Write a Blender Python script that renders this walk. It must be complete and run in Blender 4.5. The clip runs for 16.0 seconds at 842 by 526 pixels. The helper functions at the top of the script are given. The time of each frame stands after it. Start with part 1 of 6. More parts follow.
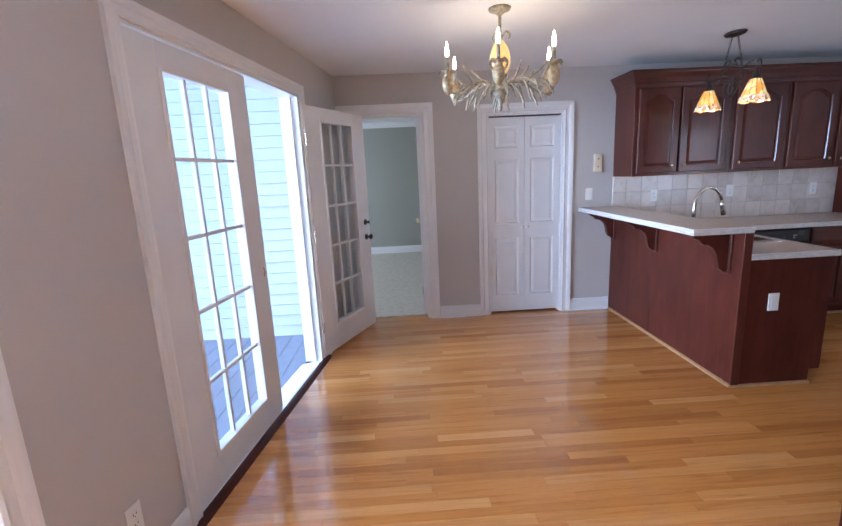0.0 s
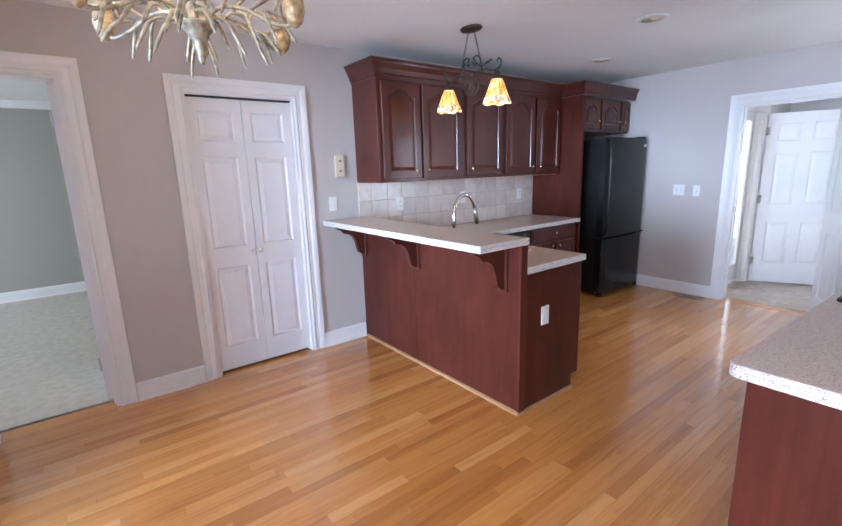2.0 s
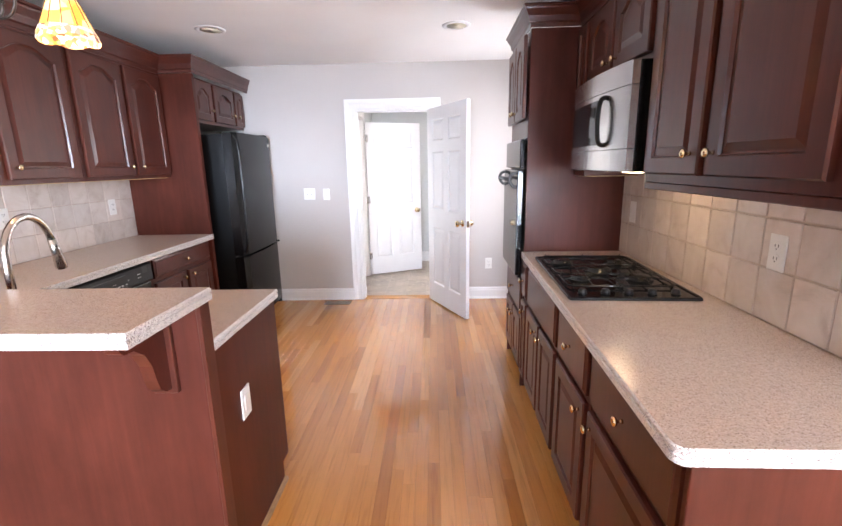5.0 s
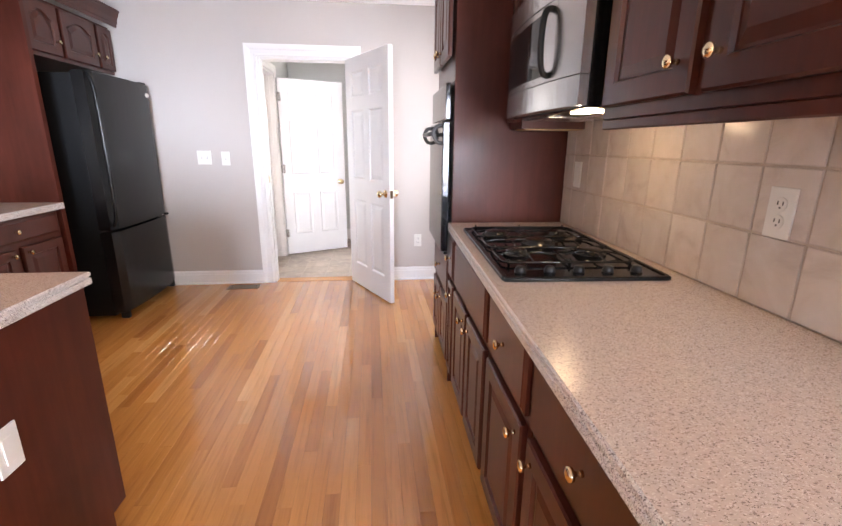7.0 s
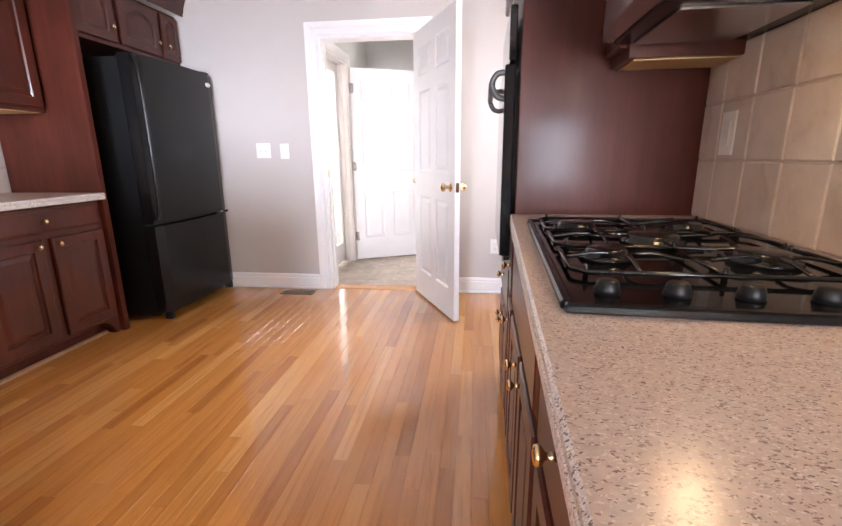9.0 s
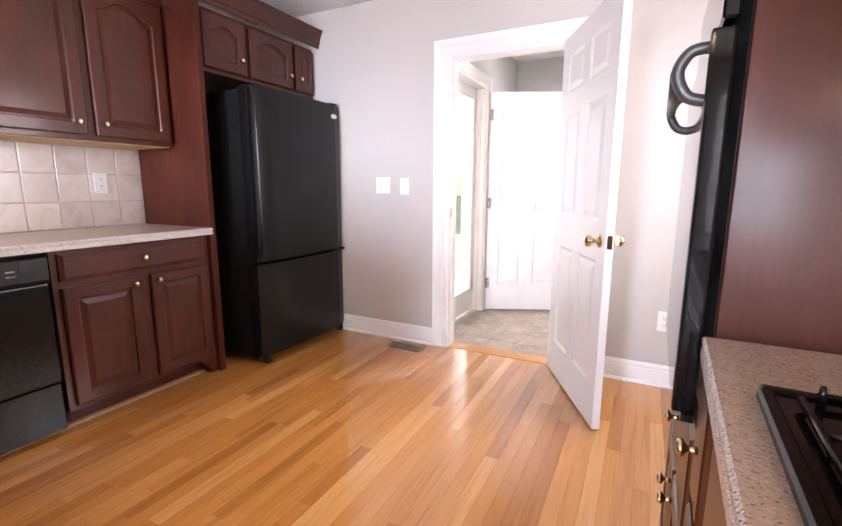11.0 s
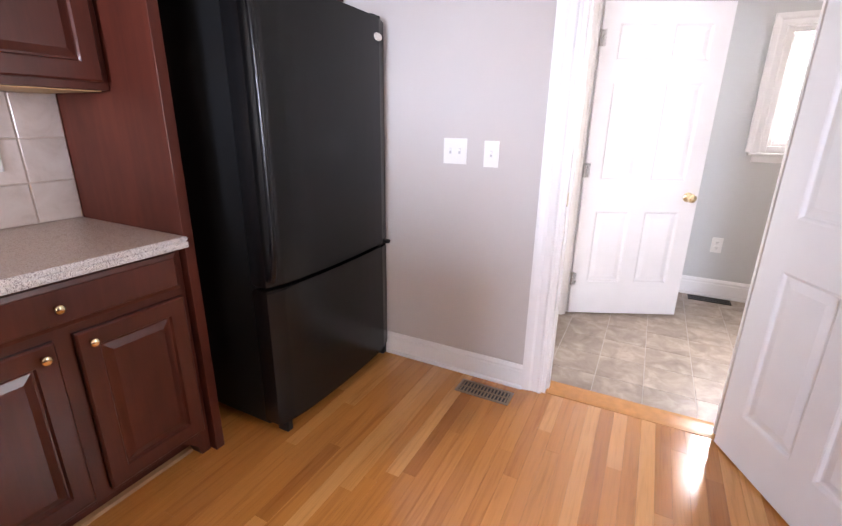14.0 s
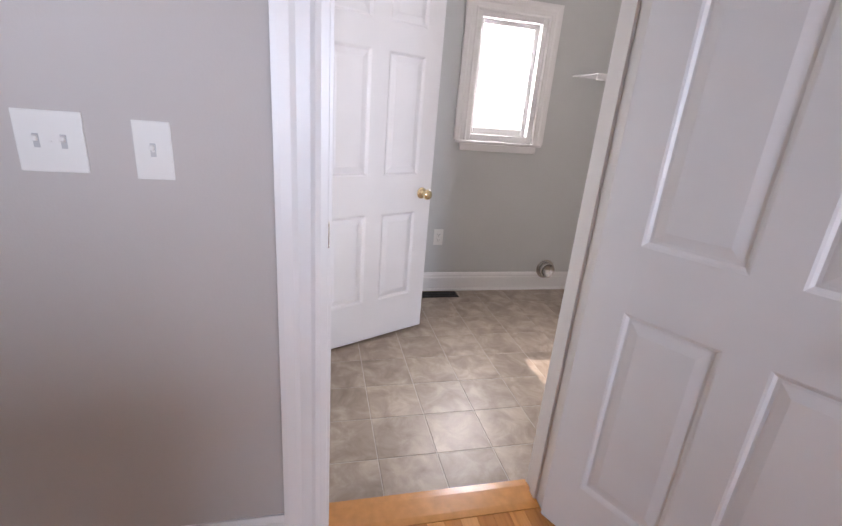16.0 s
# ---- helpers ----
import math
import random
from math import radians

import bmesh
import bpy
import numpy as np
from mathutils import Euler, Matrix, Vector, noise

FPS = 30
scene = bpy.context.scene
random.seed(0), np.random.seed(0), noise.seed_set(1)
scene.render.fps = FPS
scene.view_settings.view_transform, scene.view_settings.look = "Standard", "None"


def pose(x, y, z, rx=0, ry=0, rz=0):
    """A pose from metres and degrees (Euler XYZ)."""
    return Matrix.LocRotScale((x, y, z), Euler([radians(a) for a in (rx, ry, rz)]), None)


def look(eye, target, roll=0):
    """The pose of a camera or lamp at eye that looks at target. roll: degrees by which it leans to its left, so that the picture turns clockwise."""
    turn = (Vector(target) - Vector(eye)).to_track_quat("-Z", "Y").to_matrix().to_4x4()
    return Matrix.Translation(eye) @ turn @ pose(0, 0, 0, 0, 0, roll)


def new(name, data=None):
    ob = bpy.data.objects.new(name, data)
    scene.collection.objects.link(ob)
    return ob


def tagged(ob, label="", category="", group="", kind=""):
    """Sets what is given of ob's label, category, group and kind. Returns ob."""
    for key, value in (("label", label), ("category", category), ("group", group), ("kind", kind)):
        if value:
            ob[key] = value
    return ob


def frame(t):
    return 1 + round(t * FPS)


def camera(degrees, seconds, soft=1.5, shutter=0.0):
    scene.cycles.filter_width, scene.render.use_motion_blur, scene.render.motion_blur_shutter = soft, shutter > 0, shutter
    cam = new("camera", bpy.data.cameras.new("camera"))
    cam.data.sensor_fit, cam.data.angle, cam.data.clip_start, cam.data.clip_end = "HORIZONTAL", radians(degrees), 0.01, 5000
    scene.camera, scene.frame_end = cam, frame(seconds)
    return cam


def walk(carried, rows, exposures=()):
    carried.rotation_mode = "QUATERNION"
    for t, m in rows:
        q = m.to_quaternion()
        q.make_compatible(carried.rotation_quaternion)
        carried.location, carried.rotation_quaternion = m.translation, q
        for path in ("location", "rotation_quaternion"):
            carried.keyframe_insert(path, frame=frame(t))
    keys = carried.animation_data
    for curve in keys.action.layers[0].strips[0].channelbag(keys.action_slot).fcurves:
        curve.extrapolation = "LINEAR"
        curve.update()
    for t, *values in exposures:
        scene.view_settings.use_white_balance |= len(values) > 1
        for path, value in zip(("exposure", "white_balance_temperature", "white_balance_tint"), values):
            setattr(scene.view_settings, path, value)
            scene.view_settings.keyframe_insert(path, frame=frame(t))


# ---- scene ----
cam = camera(87.6, 16.0)
PATH = [
    (0, (2.057, 2.746, 1.488), (2.125, 4.704, 1.084), -2.7),
    (0.5, (1.967, 3.029, 1.524), (2.333, 4.949, 1.101), -2.7),
    (1, (1.953, 3.271, 1.493), (2.617, 5.111, 1.077), -2.5),
    (1.5, (2.105, 3.565, 1.484), (3.037, 5.286, 1.073), -2.1),
    (2, (2.273, 3.793, 1.459), (3.461, 5.346, 1.039), -1.8),
    (2.5, (2.389, 4.007, 1.455), (3.807, 5.349, 1.023), -1.6),
    (3, (2.443, 4.193, 1.429), (4.053, 5.296, 0.99), -1.8),
    (3.5, (2.477, 4.32, 1.445), (4.217, 5.199, 0.997), -2.1),
    (4, (2.647, 4.418, 1.432), (4.492, 5.053, 0.994), -2.1),
    (4.5, (2.801, 4.499, 1.414), (4.72, 4.853, 0.974), -1.4),
    (5, (2.922, 4.635, 1.423), (4.873, 4.696, 0.985), -1.1),
    (5.2, (2.988, 4.683, 1.392), (4.942, 4.618, 0.971), -0.8),
    (7.5, (3.546, 4.382, 1.209), (5.467, 4.168, 0.683), 0.5),
    (8, (3.707, 4.288, 1.116), (5.634, 4.160, 0.584), 0.4),
    (8.2, (3.754, 4.258, 1.112), (5.687, 4.230, 0.583), -0.4),
    (9.2, (4.105, 4.222, 1.085), (6.035, 4.512, 0.625), -0.3),
    (10.3, (4.499, 4.158, 1.056), (6.356, 4.803, 0.687), -0.2),
    (10.5, (4.552, 4.180, 1.066), (6.391, 4.882, 0.715), -0.1),
    (11, (4.731, 4.205, 1.135), (6.487, 5.098, 0.793), 0.2),
    (11.5, (4.869, 4.261, 1.185), (6.554, 5.288, 0.858), 0.1),
    (12, (4.951, 4.387, 1.218), (6.551, 5.539, 0.885), 0.3),
    (12.5, (5.081, 4.572, 1.271), (6.577, 5.85, 0.914), -0.0),
    (13, (5.149, 4.758, 1.268), (6.63, 6.03, 0.834), -0.5),
    (13.5, (5.312, 4.944, 1.258), (6.882, 6.063, 0.726), -0.3),
    (14, (5.548, 5.089, 1.274), (7.24, 5.962, 0.661), 0.7),
    (14.5, (5.773, 5.225, 1.273), (7.588, 5.768, 0.633), 2.1),
    (15, (5.951, 5.353, 1.276), (7.829, 5.56, 0.62), 3.8),
    (15.5, (6.215, 5.394, 1.252), (8.102, 5.273, 0.602), 4.6),
    (16, (6.488, 5.422, 1.255), (8.323, 4.963, 0.604), 4.7),
]
EXPOSURES = [(0, 0.3, 5600, 14), (1.5, 0.6, 5750, 14), (3.5, 1.0, 6400, 17), (5, 1.3, 6950, 19), (8, 1.25, 7350, 22), (11, 1.36, 7450, 25), (13, 1.25, 7250, 26), (14.5, 1.05, 7200, 26), (15.5, 0.58, 7100, 24), (16, 0.42, 7100, 24)]
walk(cam, [(t, look(eye, target, roll)) for t, eye, target, roll in PATH], EXPOSURES)
SKY, SUN, PATIO, BEDROOM, LAUNDRY, CHAND = 0.07, 3.2, 200.0, 90.0, 42.0, 4.5
FRENCH, STORM, KITCHEN = 2100.0, 6.5, 22.0
CHERRY = ((0.066, 0.0142, 0.0088), (0.076, 0.0170, 0.0104), (0.088, 0.0208, 0.0126))
OAK = ((0.47, 0.180, 0.042), (0.60, 0.248, 0.060), (0.66, 0.285, 0.074), (0.76, 0.385, 0.130))

# ---- light ----
world = bpy.data.worlds.new("sky")
scene.world = world
world.use_nodes = True
wn = world.node_tree
sky = wn.nodes.new("ShaderNodeTexSky")
sky.sky_type, sky.sun_disc = "NISHITA", False
sky.sun_elevation, sky.sun_rotation = radians(48), radians(86)
wn.nodes["Background"].inputs["Strength"].default_value = SKY
wn.links.new(sky.outputs[0], wn.nodes["Background"].inputs[0])
sun = new("sun", bpy.data.lights.new("sun", "SUN"))
sun.data.energy, sun.data.angle, sun.data.color = SUN, radians(0.6), (1.0, 0.94, 0.85)
sun.matrix_world = look((20, 5.2, 13.4), (8, 4.4, 0))


def window_light(name, centre, target, width, height, power, color=(0.86, 0.93, 1.0)):
    lamp = new(name, bpy.data.lights.new(name, "AREA"))
    lamp.data.shape, lamp.data.size, lamp.data.size_y = "RECTANGLE", width, height
    lamp.data.energy, lamp.data.color = power, color
    lamp.matrix_world = look(centre, target)


def bulb_light(name, place, power, radius=0.02, color=(1.0, 0.78, 0.5)):
    lamp = new(name, bpy.data.lights.new(name, "POINT"))
    lamp.data.energy, lamp.data.color, lamp.data.shadow_soft_size = power, color, radius
    lamp.location = place


# ---- materials ----
def material(name):
    m = bpy.data.materials.new(name)
    m.use_nodes = True
    return m, m.node_tree, m.node_tree.nodes["Principled BSDF"]


def link(t, a, b):
    t.links.new(a, b)


def node(t, kind, **inputs):
    n = t.nodes.new(kind)
    for k, v in inputs.items():
        n.inputs[k.replace("_", " ")].default_value = v
    return n


def mapped(t, scale, source=None):
    mp = t.nodes.new("ShaderNodeMapping")
    mp.inputs["Scale"].default_value = scale
    link(t, source or t.nodes.new("ShaderNodeTexCoord").outputs["Object"], mp.inputs[0])
    return mp.outputs[0]


def ramp(t, fac, stops):
    r = t.nodes.new("ShaderNodeValToRGB")
    while len(r.color_ramp.elements) < len(stops):
        r.color_ramp.elements.new(0.5)
    for e, (p, c) in zip(r.color_ramp.elements, stops):
        e.position, e.color = p, (*c, 1)
    link(t, fac, r.inputs[0])
    return r.outputs[0]


def plain(name, color, rough=0.5, metal=0.0, vary=0.06, scale=6.0, bump=0.0, bump_scale=200.0, coat=0.0, spec=0.5):
    """Paint, plastic or metal: large faint variation, fine relief."""
    m, t, p = material(name)
    n = node(t, "ShaderNodeTexNoise", Scale=scale, Detail=5.0)
    link(t, mapped(t, (1, 1, 1)), n.inputs["Vector"])
    lo, hi = [tuple(min(1, c * (1 + s * vary)) for c in color) for s in (-1, 1)]
    link(t, ramp(t, n.outputs[0], [(0.3, lo), (0.7, hi)]), p.inputs["Base Color"])
    p.inputs["Roughness"].default_value, p.inputs["Metallic"].default_value = rough, metal
    p.inputs["Coat Weight"].default_value = coat
    p.inputs["Coat Roughness"].default_value = 0.15
    p.inputs["Specular IOR Level"].default_value = spec
    if bump:
        f = node(t, "ShaderNodeTexNoise", Scale=bump_scale, Detail=3.0)
        link(t, mapped(t, (1, 1, 1)), f.inputs["Vector"])
        b = node(t, "ShaderNodeBump", Strength=bump, Distance=0.002)
        link(t, f.outputs[0], b.inputs["Height"])
        link(t, b.outputs[0], p.inputs["Normal"])
    return m


def cherry(name, grain=(55, 55, 2.2), coat=0.34, rough=0.36, spec=0.28):
    """Dark cherry-stained wood with a satin lacquer."""
    m, t, p = material(name)
    g = node(t, "ShaderNodeTexNoise", Scale=1.0, Detail=6.0, Roughness=0.6, Distortion=0.4)
    link(t, mapped(t, grain), g.inputs["Vector"])
    big = node(t, "ShaderNodeTexNoise", Scale=4.2, Detail=5.0, Roughness=0.6)
    link(t, mapped(t, (1, 1, 0.5)), big.inputs["Vector"])
    a = ramp(t, g.outputs[0], [(0.28, CHERRY[0]), (0.5, CHERRY[1]), (0.75, CHERRY[2])])
    b = ramp(t, big.outputs[0], [(0.3, (0.70, 0.68, 0.67)), (0.7, (1.25, 1.27, 1.25))])
    mix = t.nodes.new("ShaderNodeMix")
    mix.data_type, mix.blend_type = "RGBA", "MULTIPLY"
    mix.inputs[0].default_value = 1
    link(t, a, mix.inputs[6])
    link(t, b, mix.inputs[7])
    link(t, mix.outputs[2], p.inputs["Base Color"])
    p.inputs["Roughness"].default_value = rough
    p.inputs["Specular IOR Level"].default_value = spec
    p.inputs["Coat Weight"].default_value, p.inputs["Coat Roughness"].default_value = coat, 0.16
    bp = node(t, "ShaderNodeBump", Strength=0.015, Distance=0.001)
    link(t, g.outputs[0], bp.inputs["Height"])
    link(t, bp.outputs[0], p.inputs["Normal"])
    return m


def piece_random(t):
    """A number for each board or tile, whether an object of its own or an island of a joined mesh."""
    o, g = t.nodes.new("ShaderNodeObjectInfo"), t.nodes.new("ShaderNodeNewGeometry")
    add = t.nodes.new("ShaderNodeMath")
    link(t, o.outputs["Random"], add.inputs[0])
    link(t, g.outputs["Random Per Island"], add.inputs[1])
    fr = t.nodes.new("ShaderNodeMath")
    fr.operation = "FRACT"
    link(t, add.outputs[0], fr.inputs[0])
    return fr.outputs[0]


def shifted(t, rnd, amount=37.0):
    """Object coordinates moved along by the piece's own number, so that no two pieces are alike."""
    mul = t.nodes.new("ShaderNodeMath")
    mul.operation = "MULTIPLY"
    mul.inputs[1].default_value = amount
    link(t, rnd, mul.inputs[0])
    add = t.nodes.new("ShaderNodeVectorMath")
    link(t, t.nodes.new("ShaderNodeTexCoord").outputs["Object"], add.inputs[0])
    link(t, mul.outputs[0], add.inputs[1])
    return add.outputs[0]


def oak(name):
    m, t, p = material(name)
    rnd = piece_random(t)
    base = ramp(t, rnd, [(0.0, OAK[0]), (0.25, OAK[1]), (0.75, OAK[2]), (1.0, OAK[3])])
    place = shifted(t, rnd)
    g = node(t, "ShaderNodeTexNoise", Scale=1.0, Detail=7.0, Roughness=0.62, Distortion=0.7)
    link(t, mapped(t, (2.0, 38, 38), place), g.inputs["Vector"])
    fine = node(t, "ShaderNodeTexNoise", Scale=1.0, Detail=3.0)
    link(t, mapped(t, (9, 260, 260), place), fine.inputs["Vector"])
    grain = ramp(t, g.outputs[0], [(0.28, (0.68, 0.60, 0.52)), (0.48, (0.96, 0.95, 0.94)), (0.62, (1, 1, 1)), (0.8, (1.1, 1.1, 1.08))])
    pores = ramp(t, fine.outputs[0], [(0.3, (0.9, 0.88, 0.86)), (0.5, (1, 1, 1))])
    out = base
    for other in (grain, pores):
        mix = t.nodes.new("ShaderNodeMix")
        mix.data_type, mix.blend_type = "RGBA", "MULTIPLY"
        mix.inputs[0].default_value = 0.85
        link(t, out, mix.inputs[6])
        link(t, other, mix.inputs[7])
        out = mix.outputs[2]
    link(t, out, p.inputs["Base Color"])
    wear = node(t, "ShaderNodeTexNoise", Scale=3.0, Detail=4.0)
    link(t, mapped(t, (1, 1, 1), t.nodes.new("ShaderNodeNewGeometry").outputs["Position"]), wear.inputs["Vector"])
    link(t, ramp(t, wear.outputs[0], [(0.3, (0.10, 0.10, 0.10)), (0.7, (0.24, 0.24, 0.24))]), p.inputs["Roughness"])
    p.inputs["Coat Weight"].default_value, p.inputs["Coat Roughness"].default_value = 0.75, 0.07
    b = node(t, "ShaderNodeBump", Strength=0.06, Distance=0.001)
    link(t, g.outputs[0], b.inputs["Height"])
    link(t, b.outputs[0], p.inputs["Normal"])
    return m


def speckled(name, base, dark, light, dark_share, light_share, rough):
    """Laminate with a mottled ground and scattered small chips, dark and pale, of two sizes."""
    m, t, p = material(name)
    mott = node(t, "ShaderNodeTexNoise", Scale=95.0, Detail=4.0, Roughness=0.65)
    link(t, mapped(t, (1, 1, 1)), mott.inputs["Vector"])
    out = ramp(t, mott.outputs[0], [(0.3, tuple(c * 0.86 for c in base)), (0.7, tuple(min(1.0, c * 1.08) for c in base))])
    warp = node(t, "ShaderNodeTexNoise", Scale=160.0, Detail=2.0)
    link(t, mapped(t, (1, 1, 1)), warp.inputs["Vector"])
    for scale, color, share, turn in ((560.0, dark, dark_share, 0.5), (700.0, light, light_share, 2.1), (900.0, tuple(c * 0.7 for c in dark), dark_share * 0.8, 1.2)):
        mp = t.nodes.new("ShaderNodeMapping")
        mp.inputs["Scale"].default_value, mp.inputs["Rotation"].default_value = (1.0, 0.5, 0.8), (0.0, 0.0, turn)
        off = t.nodes.new("ShaderNodeVectorMath")
        off.operation = "MULTIPLY_ADD"
        off.inputs[1].default_value = (0.006, 0.006, 0.006)
        link(t, warp.outputs["Color"], off.inputs[0])
        link(t, t.nodes.new("ShaderNodeTexCoord").outputs["Object"], off.inputs[2])
        link(t, off.outputs[0], mp.inputs[0])
        v = node(t, "ShaderNodeTexVoronoi", Scale=scale)
        link(t, mp.outputs[0], v.inputs["Vector"])
        sep = t.nodes.new("ShaderNodeSeparateColor")
        link(t, v.outputs["Color"], sep.inputs[0])
        chip = t.nodes.new("ShaderNodeMath")
        chip.operation = "LESS_THAN"
        chip.inputs[1].default_value = share
        link(t, sep.outputs[0], chip.inputs[0])
        mix = t.nodes.new("ShaderNodeMix")
        mix.data_type = "RGBA"
        mix.inputs[7].default_value = (*color, 1)
        link(t, chip.outputs[0], mix.inputs[0])
        link(t, out, mix.inputs[6])
        out = mix.outputs[2]
    link(t, out, p.inputs["Base Color"])
    p.inputs["Roughness"].default_value = rough
    return m


def tile_face(name, stops, rough, scale=9.0, bump=0.15):
    m, t, p = material(name)
    rnd = piece_random(t)
    place = shifted(t, rnd, 11.0)
    n = node(t, "ShaderNodeTexNoise", Scale=scale, Detail=6.0, Roughness=0.6, Distortion=0.6)
    link(t, place, n.inputs["Vector"])
    c = ramp(t, n.outputs[0], stops)
    tint = ramp(t, rnd, [(0.0, (0.88, 0.87, 0.86)), (1.0, (1.06, 1.05, 1.04))])
    mix = t.nodes.new("ShaderNodeMix")
    mix.data_type, mix.blend_type = "RGBA", "MULTIPLY"
    mix.inputs[0].default_value = 1
    link(t, c, mix.inputs[6])
    link(t, tint, mix.inputs[7])
    link(t, mix.outputs[2], p.inputs["Base Color"])
    p.inputs["Roughness"].default_value = rough
    f = node(t, "ShaderNodeTexNoise", Scale=14.0, Detail=3.0)
    link(t, place, f.inputs["Vector"])
    b = node(t, "ShaderNodeBump", Strength=bump, Distance=0.004)
    link(t, f.outputs[0], b.inputs["Height"])
    link(t, b.outputs[0], p.inputs["Normal"])
    return m


def clear_glass(name, tint=(0.97, 0.99, 1.0)):
    m, t, p = material(name)
    t.nodes.remove(p)
    a, g, mx = t.nodes.new("ShaderNodeBsdfTransparent"), t.nodes.new("ShaderNodeBsdfGlossy"), t.nodes.new("ShaderNodeMixShader")
    a.inputs[0].default_value, g.inputs["Roughness"].default_value = (*tint, 1), 0.02
    lw = node(t, "ShaderNodeLayerWeight", Blend=0.5)
    pw, ad = t.nodes.new("ShaderNodeMath"), t.nodes.new("ShaderNodeMath")
    pw.operation, ad.operation = "POWER", "MULTIPLY_ADD"
    pw.inputs[1].default_value, ad.inputs[1].default_value, ad.inputs[2].default_value = 4.0, 0.5, 0.03
    link(t, lw.outputs["Facing"], pw.inputs[0])
    link(t, pw.outputs[0], ad.inputs[0])
    link(t, ad.outputs[0], mx.inputs[0])
    link(t, a.outputs[0], mx.inputs[1])
    link(t, g.outputs[0], mx.inputs[2])
    link(t, mx.outputs[0], t.nodes["Material Output"].inputs[0])
    return m


def glowing(name, color, strength, base=(0.8, 0.7, 0.5), stops=None, scale=20.0):
    m, t, p = material(name)
    p.inputs["Base Color"].default_value = (*base, 1)
    p.inputs["Emission Color"].default_value = (*color, 1)
    p.inputs["Emission Strength"].default_value = strength
    p.inputs["Roughness"].default_value = 0.3
    if stops:
        v = node(t, "ShaderNodeTexVoronoi", Scale=scale)
        link(t, mapped(t, (1, 1, 1.0)), v.inputs["Vector"])
        s = t.nodes.new("ShaderNodeSeparateColor")
        link(t, v.outputs["Color"], s.inputs[0])
        c = ramp(t, s.outputs[0], stops)
        link(t, c, p.inputs["Emission Color"])
        link(t, c, p.inputs["Base Color"])
    return m


PAINT = plain("wall_paint", (0.53, 0.492, 0.470), 0.7, vary=0.03, scale=1.2, bump=0.12, bump_scale=160)
PAINT_BED = plain("grey_green_paint", (0.36, 0.355, 0.305), 0.75, vary=0.03, scale=1.2, bump=0.1, bump_scale=160)
PAINT_LAUNDRY = plain("pale_grey_paint", (0.56, 0.57, 0.56), 0.7, vary=0.03, scale=1.2, bump=0.1, bump_scale=160)
CEIL = plain("ceiling_paint", (0.85, 0.84, 0.835), 0.85, vary=0.02, scale=2, bump=0.2, bump_scale=120)
TRIM = plain("white_trim_paint", (0.80, 0.79, 0.785), 0.34, vary=0.015, scale=5, bump=0.012, bump_scale=60)
DOORPAINT = plain("white_door_paint", (0.78, 0.775, 0.78), 0.36, vary=0.03, scale=4, bump=0.05, bump_scale=90)
WOOD = cherry("cherry_wood")
WOOD_FLAT = cherry("cherry_panel", (34, 34, 1.6), 0.07, 0.44, 0.16)
MAPLE = plain("pale_maple_ply", (0.62, 0.42, 0.2), 0.5, vary=0.15, scale=8)
OAKFLOOR = oak("oak_strip_floor")
SEAM = plain("dark_floor_seam", (0.20, 0.085, 0.03), 0.7)
QUARTER = plain("pale_oak_moulding", (0.36, 0.19, 0.085), 0.45, vary=0.15, scale=20)
COUNTER = speckled("speckled_laminate", (0.59, 0.485, 0.42), (0.33, 0.255, 0.22), (0.70, 0.61, 0.55), 0.06, 0.10, 0.25)
COUNTER_EDGE = speckled("speckled_laminate_edge", (0.66, 0.625, 0.60), (0.16, 0.12, 0.115), (0.80, 0.78, 0.76), 0.12, 0.3, 0.3)
TILE = tile_face("tumbled_tile", [(0.22, (0.52, 0.43, 0.375)), (0.45, (0.66, 0.58, 0.53)), (0.78, (0.74, 0.675, 0.635))], 0.2, bump=0.3)
GROUT = plain("tile_grout", (0.52, 0.43, 0.36), 0.85, vary=0.12, scale=30, bump=0.3)
VINYL = tile_face("stone_vinyl_tile", [(0.25, (0.23, 0.18, 0.14)), (0.5, (0.38, 0.31, 0.25)), (0.75, (0.56, 0.49, 0.42))], 0.38, scale=9.0, bump=0.1)
VINYL_GROUT = plain("pale_vinyl_joint", (0.52, 0.47, 0.42), 0.6)
BLACK = plain("black_enamel", (0.006, 0.006, 0.0065), 0.22, vary=0.1, bump=0.10, bump_scale=420, spec=0.3)
BLACK_MATT = plain("black_plastic", (0.008, 0.008, 0.0085), 0.4, vary=0.1, spec=0.3)
IRON = plain("black_cast_iron", (0.005, 0.005, 0.005), 0.22, bump=0.05, bump_scale=300)
GLOSS = plain("black_gloss_glass", (0.006, 0.006, 0.007), 0.06, spec=0.3)
STEEL = plain("brushed_steel", (0.62, 0.60, 0.58), 0.24, 1.0, vary=0.05, scale=14)
SATIN = plain("satin_grey_metal", (0.09, 0.093, 0.095), 0.42, 0.5, vary=0.05, scale=14)
NICKEL = plain("brushed_nickel", (0.56, 0.52, 0.47), 0.26, 1.0, vary=0.05, scale=14)
BRASS = plain("polished_brass", (0.82, 0.67, 0.42), 0.16, 1.0, vary=0.05, scale=30)
BRONZE = plain("dark_bronze", (0.055, 0.042, 0.034), 0.45, 0.6, vary=0.3, scale=40)
